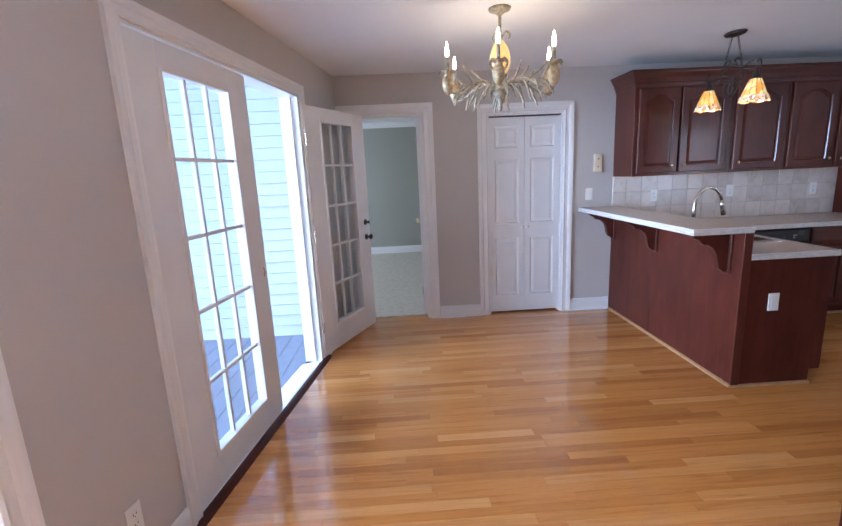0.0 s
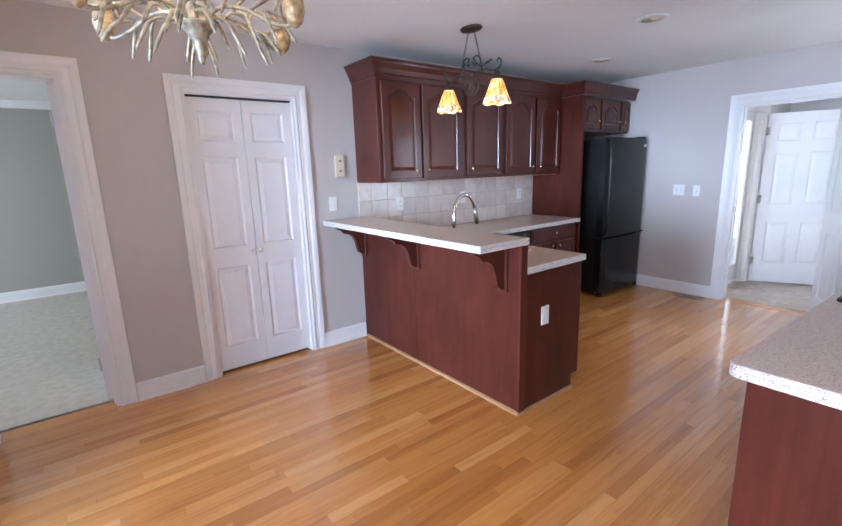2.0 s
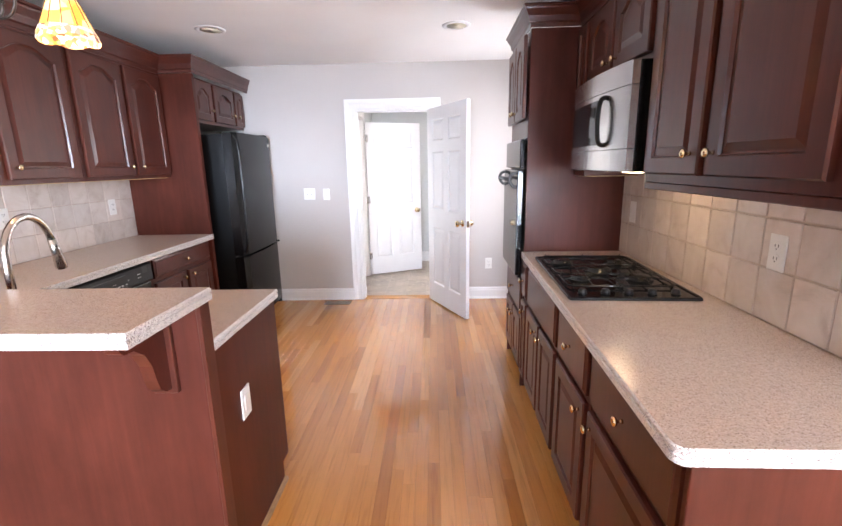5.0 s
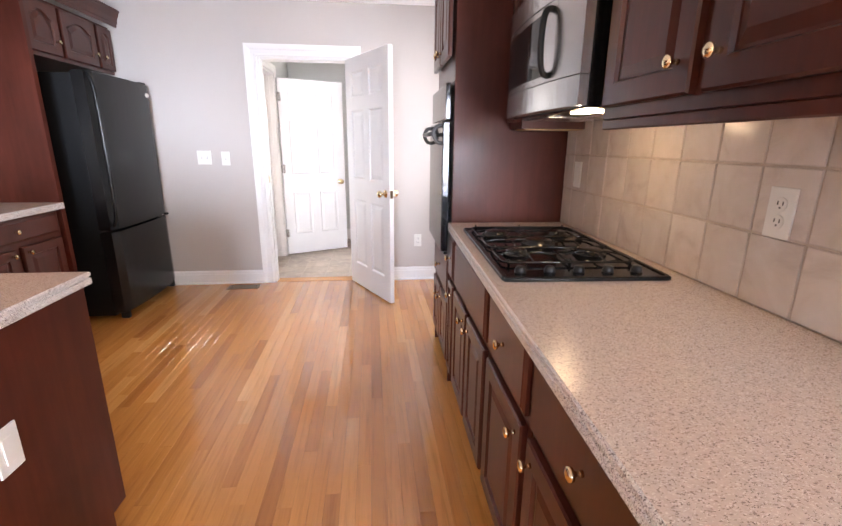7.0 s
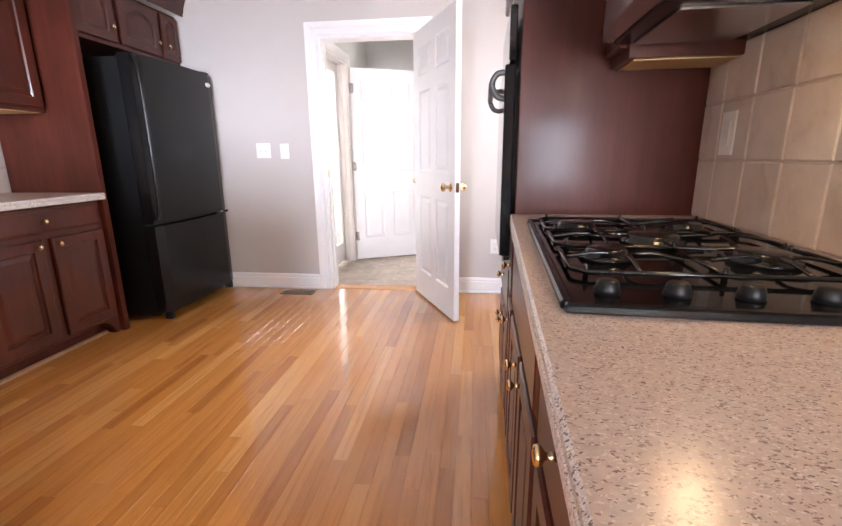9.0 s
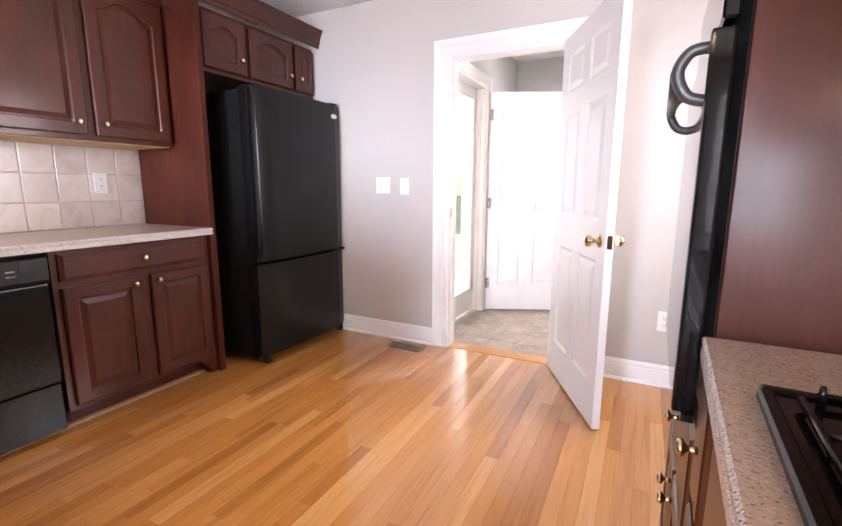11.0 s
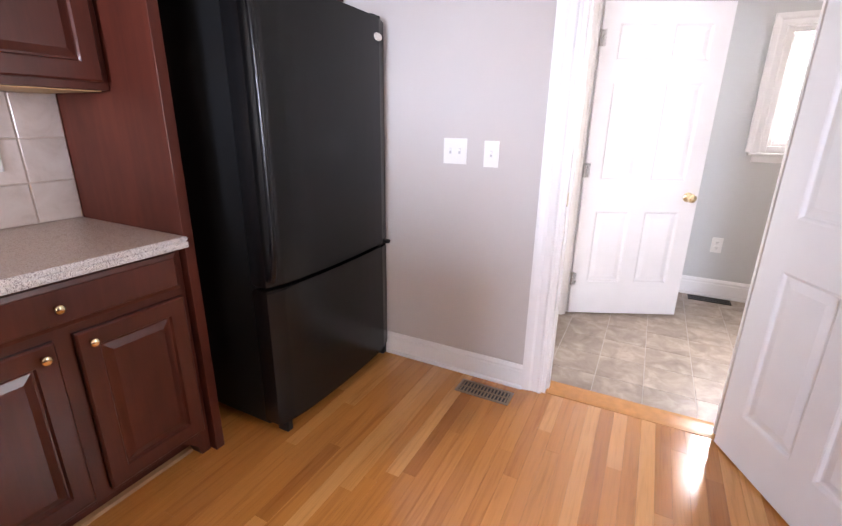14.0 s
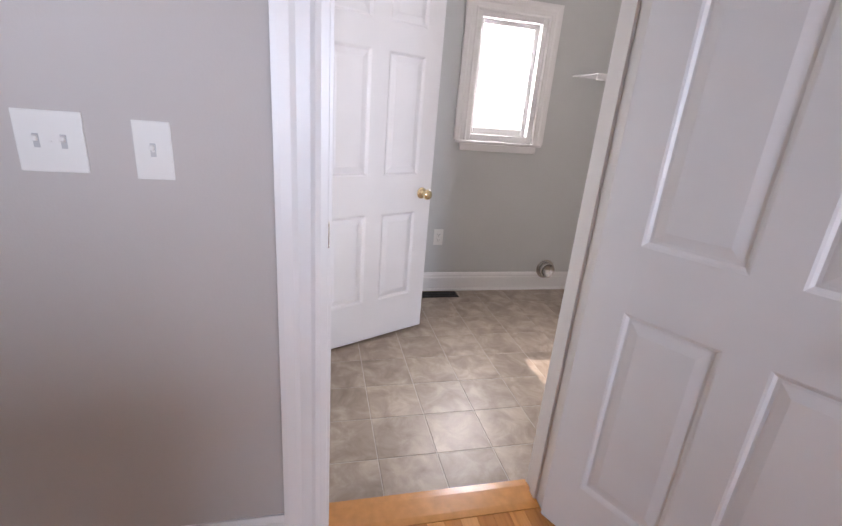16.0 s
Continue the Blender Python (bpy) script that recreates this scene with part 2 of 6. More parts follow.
PATINA = plain("antique_cream_metal", (0.34, 0.30, 0.22), 0.5, 0.35, vary=0.55, scale=45, bump=0.4, bump_scale=120)
GILT = plain("antique_gilt", (0.44, 0.34, 0.20), 0.42, 0.45, vary=0.5, scale=60, bump=0.5, bump_scale=140)
PLATE = plain("white_plastic", (0.78, 0.77, 0.74), 0.35, vary=0.01)
IVORY = plain("ivory_plastic", (0.72, 0.64, 0.48), 0.4, vary=0.02)
SLOT = plain("dark_slot", (0.03, 0.03, 0.03), 0.6)
GREYMARK = plain("pale_print", (0.5, 0.5, 0.5), 0.5)
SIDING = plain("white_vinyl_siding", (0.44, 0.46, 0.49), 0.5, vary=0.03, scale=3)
DECK = plain("grey_deck_paint", (0.25, 0.27, 0.34), 0.6, vary=0.06, scale=9)
CARPET = plain("beige_carpet", (0.55, 0.51, 0.44), 0.95, vary=0.12, scale=18, bump=0.8, bump_scale=350)
GRASS = plain("lawn", (0.07, 0.11, 0.04), 0.9, vary=0.35, scale=1.5)
THRESH = plain("oak_threshold", (0.60, 0.27, 0.08), 0.25, vary=0.12, scale=25)
CONCRETE = plain("pale_concrete", (0.55, 0.54, 0.52), 0.8, vary=0.12, scale=6, bump=0.3)
# emissive panel material that stands in for bright outdoors
BACKDROP_GLOW = glowing("glowing_backdrop", (0.90, 0.97, 1.0), 1.1, (0.8, 0.8, 0.8))
GLASS = clear_glass("window_glass")
VENTM = plain("bronze_vent_metal", (0.34, 0.26, 0.18), 0.45, 0.5)
FLAME = glowing("lit_flame_bulb", (1.0, 0.80, 0.5), 30.0)
AMBER = glowing("lit_amber_glass", (1.0, 0.55, 0.16), 0.55, (0.8, 0.5, 0.2))
SHADE = glowing("lit_stained_glass", (1.0, 0.6, 0.2), 0.5, (0.8, 0.5, 0.2), [(0.0, (1.0, 0.36, 0.05)), (0.5, (1.0, 0.52, 0.12)), (1.0, (1.0, 0.72, 0.30))], 26.0)
SHADE_RIM = glowing("lit_stained_glass_rim", (0.9, 0.7, 0.4), 0.45, (0.5, 0.3, 0.2), [(0.0, (0.10, 0.03, 0.02)), (0.4, (0.9, 0.45, 0.12)), (0.65, (0.95, 0.85, 0.7)), (1.0, (0.3, 0.12, 0.05))], 60.0)
LENSGLOW = glowing("lit_hood_lens", (1.0, 0.78, 0.45), 14.0)

# ---- geometry helpers ----
I4 = Matrix.Identity(4)
ROOT_AT = {}
F_NORTH = Matrix(((1, 0, 0, 0), (0, -1, 0, 7.1), (0, 0, 1, 0), (0, 0, 0, 1)))
F_SOUTH = Matrix.Translation((5.55, 3.515, 0)) @ Matrix.Rotation(radians(-1.05), 4, "Z") @ Matrix.Translation((-5.55, 0, 0))
F_EAST = Matrix(((0, -1, 0, 7.5), (1, 0, 0, 0), (0, 0, 1, 0), (0, 0, 0, 1)))
WEST_J, WEST_D = Vector((1.345, 6.286)), Vector((-0.1534, -0.9882))
F_WEST = Matrix(((WEST_D.x, -WEST_D.y, 0, WEST_J.x), (WEST_D.y, WEST_D.x, 0, WEST_J.y), (0, 0, 1, 0), (0, 0, 0, 1)))
F_LAUNDRY_E = Matrix(((0, -1, 0, 9.43), (1, 0, 0, 0), (0, 0, 1, 0), (0, 0, 0, 1)))
CEILING = 2.395


def west_x(y):
    return WEST_J.x + (y - WEST_J.y) * WEST_D.x / WEST_D.y


def thing(name, label="", category="", group="", at=I4, kind=""):
    ob = new(name)
    ob.empty_display_size = 0.05
    ob.matrix_basis = at
    ROOT_AT[ob] = at
    return tagged(ob, label, category, group, kind)


def mesh_of(name, bm, mat, smooth=False):
    me = bpy.data.meshes.new(name)
    bmesh.ops.recalc_face_normals(bm, faces=bm.faces)
    if smooth:
        for f in bm.faces:
            f.smooth = True
    bm.to_mesh(me)
    bm.free()
    for mm in mat if isinstance(mat, (list, tuple)) else [mat]:
        me.materials.append(mm)
    return me


def part(name, bm, mat, parent=None, label="", frame_=None, smooth=False, local=False):
    """One mesh object under a thing or a part. Its points are in the world, unless local."""
    if frame_ is not None:
        bm.transform(frame_)
    ob = new(name, mesh_of(name, bm, mat, smooth))
    if parent is not None:
        ob.parent = parent
        if parent in ROOT_AT and not local:
            ob.matrix_parent_inverse = ROOT_AT[parent].inverted()
    if label:
        ob["label"] = label
    return ob


def structure(name, bm, mat, label, category, frame_=None, smooth=False):
    return tagged(part(name, bm, mat, None, "", frame_, smooth), label, category, kind="structure")


def box(bm, x0, x1, y0, y1, z0, z1, bevel=0.0, seg=1):
    vs = [bm.verts.new(p) for p in ((x0, y0, z0), (x1, y0, z0), (x1, y1, z0), (x0, y1, z0), (x0, y0, z1), (x1, y0, z1), (x1, y1, z1), (x0, y1, z1))]
    fs = [bm.faces.new([vs[i] for i in q]) for q in ((3, 2, 1, 0), (4, 5, 6, 7), (0, 1, 5, 4), (1, 2, 6, 5), (2, 3, 7, 6), (3, 0, 4, 7))]
    if bevel:
        bmesh.ops.bevel(bm, geom=list({e for f in fs for e in f.edges}), offset=bevel, segments=seg, affect="EDGES", profile=0.6)
    return bm


def boxes(*rows, bevel=0.0, seg=1):
    bm = bmesh.new()
    for r in rows:
        box(bm, *r, bevel=bevel, seg=seg)
    return bm


def prism(bm, outline, a, b, axis=1):
    """A flat outline of (p, q) points drawn out from a to b along an axis (0 x, 1 y, 2 z)."""
    def at(p, q, s):
        return {0: (s, p, q), 1: (p, s, q), 2: (p, q, s)}[axis]
    lo, hi = [[bm.verts.new(at(p, q, s)) for p, q in outline] for s in (a, b)]
    n = len(outline)
    for i in range(n):
        bm.faces.new((lo[i], lo[(i + 1) % n], hi[(i + 1) % n], hi[i]))
    bm.faces.new(lo[::-1])
    bm.faces.new(hi)
    return bm


def lathe(bm, profile, at=I4, seg=20):
    """A profile of (radius, height) turned round z, then moved by at."""
    rings = []
    for r, h in profile:
        if r < 1e-5:
            rings.append([bm.verts.new(at @ Vector((0, 0, h)))])
        else:
            rings.append([bm.verts.new(at @ Vector((r * math.cos(a), r * math.sin(a), h))) for a in (2 * math.pi * k / seg for k in range(seg))])
    for lo, hi in zip(rings, rings[1:]):
        for k in range(seg):
            q = [lo[k % len(lo)], lo[(k + 1) % len(lo)], hi[(k + 1) % len(hi)], hi[k % len(hi)]]
            q = list(dict.fromkeys(q))
            if len(q) > 2:
                bm.faces.new(q)
    for ring in (rings[0], rings[-1]):
        if len(ring) > 2:
            bm.faces.new(ring)
    return bm


def tube(bm, points, radius, seg=8, close=False):
    """A round bar along points; radius is a number or one for each point."""
    pts = [Vector(p) for p in points]
    n = len(pts)
    rad = radius if isinstance(radius, (list, tuple)) else [radius] * n
    side, rings = None, []
    for i, p in enumerate(pts):
        a, b = (pts[(i - 1) % n], pts[(i + 1) % n]) if close else (pts[max(i - 1, 0)], pts[min(i + 1, n - 1)])
        ahead = (b - a).normalized()
        side = ahead.orthogonal().normalized() if side is None else (side - ahead * side.dot(ahead)).normalized()
        up = ahead.cross(side)
        rings.append([bm.verts.new(p + rad[i] * (math.cos(w) * side + math.sin(w) * up)) for w in (2 * math.pi * k / seg for k in range(seg))])
    pairs = list(zip(rings, rings[1:])) + ([(rings[-1], rings[0])] if close else [])
    for lo, hi in pairs:
        for k in range(seg):
            bm.faces.new((lo[k], lo[(k + 1) % seg], hi[(k + 1) % seg], hi[k]))
    if not close:
        bm.faces.new(rings[0][::-1])
        bm.faces.new(rings[-1])
    return bm


def smooth_line(points, steps=6):
    """A soft curve through points."""
    pts = [Vector(p) for p in points]
    out = []
    for i in range(len(pts) - 1):
        p0, p1, p2, p3 = pts[max(i - 1, 0)], pts[i], pts[i + 1], pts[min(i + 2, len(pts) - 1)]
        for k in range(steps):
            s = k / steps
            out.append(0.5 * ((2 * p1) + (p2 - p0) * s + (2 * p0 - 5 * p1 + 4 * p2 - p3) * s * s + (3 * p1 - p0 - 3 * p2 + p3) * s ** 3))
    return out + [pts[-1]]


def panel_loops(bm, u0, u1, z0, z1, rows, arch=0.0, n=14, back=None):
    """Nested outlines of a raised panel: rows of (inset, depth, share of arch). The last one is filled."""
    rings = []
    for inset, v, share in rows:
        a, b, c, d, rise = u0 + inset, u1 - inset, z0 + inset, z1 - inset, arch * share
        pts = [(a, c), (b, c)]
        for k in range(n + 1):
            s = k / n
            q = min(1.0, max(0.0, (0.5 - abs(s - 0.5)) / 0.42))
            pts.append((b + (a - b) * s, d - rise + rise * (0.5 - 0.5 * math.cos(math.pi * q))))
        rings.append([bm.verts.new((u, v, z)) for u, z in pts])
    for lo, hi in zip(rings, rings[1:]):
        m = len(lo)
        for k in range(m):
            bm.faces.new((lo[k], lo[(k + 1) % m], hi[(k + 1) % m], hi[k]))
    bm.faces.new(rings[-1])
    if back:
        bm.faces.new(rings[0][::-1])
    return bm


def cabinet_front(bm, u0, u1, z0, z1, v, arch=0.0, frame_=0.055, t=0.02):
    rows = [(0, v, 0), (0, v + t - 0.005, 0), (0.005, v + t, 0), (frame_, v + t, 1), (frame_ + 0.005, v + t - 0.009, 1),
            (frame_ + 0.011, v + t - 0.009, 1), (frame_ + 0.034, v + t - 0.001, 1)]
    return panel_loops(bm, u0, u1, z0, z1, rows, arch, back=True)


def drawer_front(bm, u0, u1, z0, z1, v, t=0.02):
    rows = [(0, v, 0), (0, v + t - 0.008, 0), (0.014, v + t - 0.003, 0), (0.016, v + t, 0)]
    return panel_loops(bm, u0, u1, z0, z1, rows, 0.0, n=2, back=True)


KNOB = [(0.0065, 0.0), (0.006, 0.008), (0.0045, 0.012), (0.006, 0.016), (0.0125, 0.020), (0.0145, 0.024), (0.0125, 0.029), (0.006, 0.031), (0.0, 0.0315)]


def knob(parent, frame_, u, v, z, mat=BRASS, size=1.0, name="knob"):
    bm = bmesh.new()
    at = Matrix.Translation((u, v, z)) @ Matrix.Rotation(radians(-90), 4, "X") @ Matrix.Diagonal((size, size, size, 1))
    lathe(bm, KNOB, at, 16)
    return part(name, bm, mat, parent, "polished brass knob" if mat is BRASS else "satin metal knob", frame_, smooth=True)


def cabinet(name, frame_, u0, u1, depth, z0, z1, label, doors=(), drawers=(), toe=0.0, group="", v0=0.0, bottom=None):
    """A cabinet on a wall: a body with a face frame, doors (u0, u1, z0, z1, arch, knob u, knob z), drawers (u0, u1, z0, z1, knob?)."""
    at = frame_ @ Vector(((u0 + u1) / 2, depth / 2, z0))
    ob = thing(name, label, "cabinet", group, Matrix.Translation(at))
    e = 0.0015
    bm = boxes((u0 + e, u1 - e, v0 + 0.002, depth, z0 + toe, z1), bevel=0.0015)
    part("body", bm, WOOD, ob, "", frame_)
    if toe:
        part("toe_kick", boxes((u0 + e, u1 - e, v0 + 0.002, depth - 0.07, z0, z0 + toe - 0.001)), WOOD_FLAT, ob, "", frame_)
    if bottom:
        part("underside", boxes((u0 + 0.018, u1 - 0.018, v0 + 0.004, depth - 0.02, z0 - 0.004, z0 - 0.0005)), bottom, ob, "pale unfinished maple underside", frame_)
    for a, b, c, d, arch, ku, kz in doors:
        dr = part("door", cabinet_front(bmesh.new(), a, b, c, d, depth + 0.002, arch, min(0.055, (b - a) * 0.2)), WOOD, ob, "", frame_)
        if ku is not None:
            knob(dr, frame_, ku, depth + 0.021, kz)
    for a, b, c, d, has in drawers:
        dr = part("drawer_front", drawer_front(bmesh.new(), a, b, c, d, depth + 0.002), WOOD, ob, "", frame_)
        if has:
            knob(dr, frame_, (a + b) / 2, depth + 0.021, (c + d) / 2)
    return ob


def crown(name, frame_, runs, z0, z1, out, label):
    """A crown moulding along runs of (u0, u1, v) with returns, as a stepped and coved profile."""
    ob = thing(name, label, "moulding", "cabinet crown mouldings", Matrix.Translation(frame_ @ Vector((runs[0][0], runs[0][2], z0))))
    for u0, u1, v, left, right in runs:
        bm = bmesh.new()
        h = z1 - z0
        prof = [(0, 0), (0.006, 0), (0.008, h * 0.18), (0.016, h * 0.24), (out * 0.45, h * 0.5), (out * 0.8, h * 0.78), (out * 0.85, h * 0.86), (out, h * 0.9), (out, h), (0, h)]
        lo = [bm.verts.new((u0 - left * p, v + p, z0 + q)) for p, q in prof]
        hi = [bm.verts.new((u1 + right * p, v + p, z0 + q)) for p, q in prof]
        k = len(prof)
        for i in range(k):
            bm.faces.new((lo[i], lo[(i + 1) % k], hi[(i + 1) % k], hi[i]))
        bm.faces.new(lo[::-1])
        bm.faces.new(hi)
        for left_end, u in ((True, u0), (False, u1)):
            if (left if left_end else right):
                sgn = -1 if left_end else 1
                a = [bm.verts.new((u + sgn * p, v + p, z0 + q)) for p, q in prof]
                b = [bm.verts.new((u + sgn * p, 0.004, z0 + q)) for p, q in prof]
                for i in range(k):
                    bm.faces.new((a[i], a[(i + 1) % k], b[(i + 1) % k], b[i]))
                bm.faces.new(b)
        part("moulding", bm, WOOD, ob, "", frame_)
    return ob


def wall(name, u0, u1, z0, z1, v0, v1, holes, mat, label, frame_=I4):
    """A wall along u with real openings (u0, u1, z0, z1)."""
    bm = bmesh.new()
    cuts = sorted({u0, u1, *(x for h in holes for x in h[:2])})
    for a, b in zip(cuts, cuts[1:]):
        spans = sorted((h[2], h[3]) for h in holes if h[0] <= a and h[1] >= b)
        z = z0
        for c, d in spans:
            if c > z + 1e-4:
                box(bm, a, b, v0, v1, z, c)
            z = d
        if z < z1 - 1e-4:
            box(bm, a, b, v0, v1, z, z1)
    return structure(name, bm, mat, label, "wall", frame_)


CASE = [(0, 0.0), (0.012, 0.0), (0.016, 0.012), (0.012, 0.022), (0.011, 0.05), (0.017, 0.062), (0.02, 0.085), (0.02, 0.098), (0, 0.1)]


def casing(name, frame_, a, b, top, width=0.095, bottom=0.0, sides="lrt", sill=False, label="white painted moulded door casing"):
    """Moulded trim round an opening a..b up to top, on the wall plane v = 0."""
    ob = thing(name, label, "trim", "", Matrix.Translation(frame_ @ Vector(((a + b) / 2, 0, bottom))), "structure")
    s = width / 0.1

    def strip(p0, p1, out0, out1):
        bm = bmesh.new()
        lo = [bm.verts.new((p0[0] + out0[0] * q * s, p, p0[1] + out0[1] * q * s)) for p, q in CASE]
        hi = [bm.verts.new((p1[0] + out1[0] * q * s, p, p1[1] + out1[1] * q * s)) for p, q in CASE]
        k = len(CASE)
        for i in range(k):
            bm.faces.new((lo[i], lo[(i + 1) % k], hi[(i + 1) % k], hi[i]))
        bm.faces.new(lo[::-1])
        bm.faces.new(hi)
        part("casing_board", bm, TRIM, ob, "", frame_)

    if "l" in sides:
        strip((a, bottom), (a, top), (-1, 0) if not sill else (-1, -1), (-1, 1))
    if "r" in sides:
        strip((b, bottom), (b, top), (1, 0) if not sill else (1, -1), (1, 1))
    if "t" in sides:
        strip((a, top), (b, top), (-1, 1), (1, 1))
    if sill:
        strip((a, bottom), (b, bottom), (-1, -1), (1, -1))
    return ob


def baseboard(name, frame_, runs, h=0.125):
    prof = [(0.0, 0.0), (0.016, 0.0), (0.016, h * 0.72), (0.012, h * 0.78), (0.013, h * 0.86), (0.006, h), (0.0, h)]
    ob = thing(name, "white painted baseboard with a moulded top", "trim", "", Matrix.Translation(frame_ @ Vector((runs[0][0], 0, 0))), "structure")
    for a, b in runs:
        bm = bmesh.new()
        lo, hi = [[bm.verts.new((u, p, q)) for p, q in prof] for u in (a, b)]
        k = len(prof)
        for i in range(k):
            bm.faces.new((lo[i], lo[(i + 1) % k], hi[(i + 1) % k], hi[i]))
        bm.faces.new(lo[::-1])
        bm.faces.new(hi)
        part("board", bm, TRIM, ob, "", frame_)
        part("shoe_moulding", prism(bmesh.new(), [(0.017, 0.001), (0.029, 0.001), (0.027, 0.009), (0.022, 0.015), (0.017, 0.017)], a, b, 0), TRIM, ob, "", frame_)
    return ob


def panel_leaf(ob, w, h, t, cols, rows_, mat, local=True):
    """A moulded panel door leaf, x along its width, y through its thickness. cols, rows_: spans of the panels."""
    bm = bmesh.new()
    xs = [0.0] + [x for c in cols for x in c] + [w]
    zs = [0.0] + [z for r in rows_ for z in r] + [h]
    for i in range(0, len(xs), 2):
        box(bm, xs[i], xs[i + 1], 0, t, 0, h)
    for c in cols:
        for i in range(0, len(zs), 2):
            box(bm, c[0], c[1], 0.0002, t - 0.0002, zs[i], zs[i + 1])
    slab = part("leaf", bm, mat, ob, "", None, local=local)
    for c in cols:
        for r in rows_:
            bm = bmesh.new()
            for f, g in ((t, -1), (0.0, 1)):
                panel_loops(bm, c[0], c[1], r[0], r[1], [(0, f, 0), (0.006, f + g * 0.003, 0), (0.013, f + g * 0.010, 0), (0.020, f + g * 0.010, 0), (0.046, f + g * 0.003, 0)], 0.0, n=2)
            part("panel", bm, mat, slab, "")
    return slab


DOOR_KNOB = [(0.031, 0.0), (0.031, 0.004), (0.024, 0.008), (0.012, 0.011), (0.010, 0.028), (0.016, 0.034), (0.026, 0.044), (0.028, 0.054), (0.024, 0.064), (0.012, 0.069), (0.0, 0.070)]


def door_knob(parent, x, z, t, mat=BRASS):
    for y, s in ((t, -90), (0.0, 90)):
        bm = lathe(bmesh.new(), DOOR_KNOB, Matrix.Translation((x, y, z)) @ Matrix.Rotation(radians(s), 4, "X"), 20)
        part("door_knob", bm, mat, parent, "polished brass door knob", None, smooth=True)


def hinge_set(parent, zs, t):
    for z in zs:
        bm = tube(bmesh.new(), [(-0.004, t + 0.004, z - 0.045), (-0.004, t + 0.004, z + 0.045)], 0.006, 8)
        box(bm, 0.0, 0.03, t, t + 0.002, z - 0.045, z + 0.045)
        part("hinge", bm, STEEL, parent, "satin metal hinge")


def plate(name, frame_, u, z, kind="outlet", gangs=1, mat=PLATE, v=0.0, label=""):
    w = 0.07 if gangs == 1 else 0.116
    ob = thing(name, label or ("white plastic duplex outlet plate on the wall" if kind == "outlet" else "white plastic light switch plate on the wall"), "outlet" if kind == "outlet" else "switch", "", Matrix.Translation(frame_ @ Vector((u, v, z))))
    part("cover_plate", boxes((u - w / 2, u + w / 2, v + 0.0005, v + 0.006, z - 0.058, z + 0.058), bevel=0.0025, seg=2), mat, ob, "", frame_)
    for g in range(gangs):
        c = u + (g - (gangs - 1) / 2) * 0.046
        if kind == "outlet":
            for dz in (-0.02, 0.02):
                bm = bmesh.new()
                lathe(bm, [(0.0165, 0), (0.0165, 0.0015), (0.015, 0.002), (0, 0.002)], Matrix.Translation((c, v + 0.006, z + dz)) @ Matrix.Rotation(radians(-90), 4, "X"), 18)
                rec = part("receptacle", bm, mat, ob, "", frame_)
                part("slot", boxes((c - 0.008, c - 0.0055, v + 0.008, v + 0.0086, z + dz - 0.002, z + dz + 0.007), (c + 0.0055, c + 0.008, v + 0.008, v + 0.0086, z + dz - 0.002, z + dz + 0.007), (c - 0.002, c + 0.002, v + 0.008, v + 0.0086, z + dz - 0.010, z + dz - 0.006)), SLOT, rec, "dark slots", frame_)
        elif kind == "switch":
            part("toggle", boxes((c - 0.0042, c + 0.0042, v + 0.006, v + 0.015, z + 0.001, z + 0.012), bevel=0.002), mat, ob, "", frame_)
            part("toggle_slot", boxes((c - 0.0052, c + 0.0052, v + 0.006, v + 0.0066, z - 0.012, z + 0.0145)), GREYMARK, ob, "", frame_)
        else:
            part("rocker", boxes((c - 0.0165, c + 0.0165, v + 0.006, v + 0.009, z - 0.033, z + 0.033), bevel=0.001), mat, ob, "", frame_)
    part("screw", lathe(bmesh.new(), [(0.003, 0), (0.003, 0.001), (0, 0.0014)], Matrix.Translation((u, v + 0.006, z)) @ Matrix.Rotation(radians(-90), 4, "X"), 8), mat, ob, "", frame_)
    return ob

# ---- the shell ----
floor = structure("floor", prism(bmesh.new(), [(west_x(-1.5) - 0.02, -1.5), (7.62, -1.5), (7.62, 7.22), (west_x(7.22) - 0.02, 7.22)], -0.12, -0.006, 2), SEAM, "honey-coloured oak strip floor with a satin finish", "floor")
ceiling = structure("ceiling", prism(bmesh.new(), [(west_x(-1.5) - 0.14, -1.62), (7.62, -1.62), (7.62, 7.22), (west_x(7.22) - 0.14, 7.22)], CEILING, CEILING + 0.14, 2), CEIL, "white painted flat ceiling", "ceiling")
wall("wall_north", 1.34, 7.62, 0, CEILING, -0.12, 0, [(1.57, 2.285, 0, 2.03), (2.90, 3.65, 0, 2.0)], PAINT, "greige painted kitchen wall with two door openings", F_NORTH)
wall("wall_east", -1.5, 7.1, 0, CEILING, -0.12, 0, [(4.655, 5.415, 0, 1.965)], PAINT, "greige painted wall with the laundry doorway", F_EAST)
wall("wall_south", 3.6, 7.48, 0, CEILING, -0.12, 0, [(6.35, 7.25, 0.9, 2.0)], PAINT, "greige painted wall behind the cooktop run", F_SOUTH)
wall("wall_west", -0.95, 7.95, 0, CEILING, -0.14, 0, [(0.09, 1.80, 0, 2.085), (2.53, 4.35, 0, 2.05)], PAINT, "greige painted wall with French doors", F_WEST)
wall("wall_back", 0.0, 7.5, 0, CEILING, -1.62, -1.5, [], PAINT, "plain greige wall closing the living area")
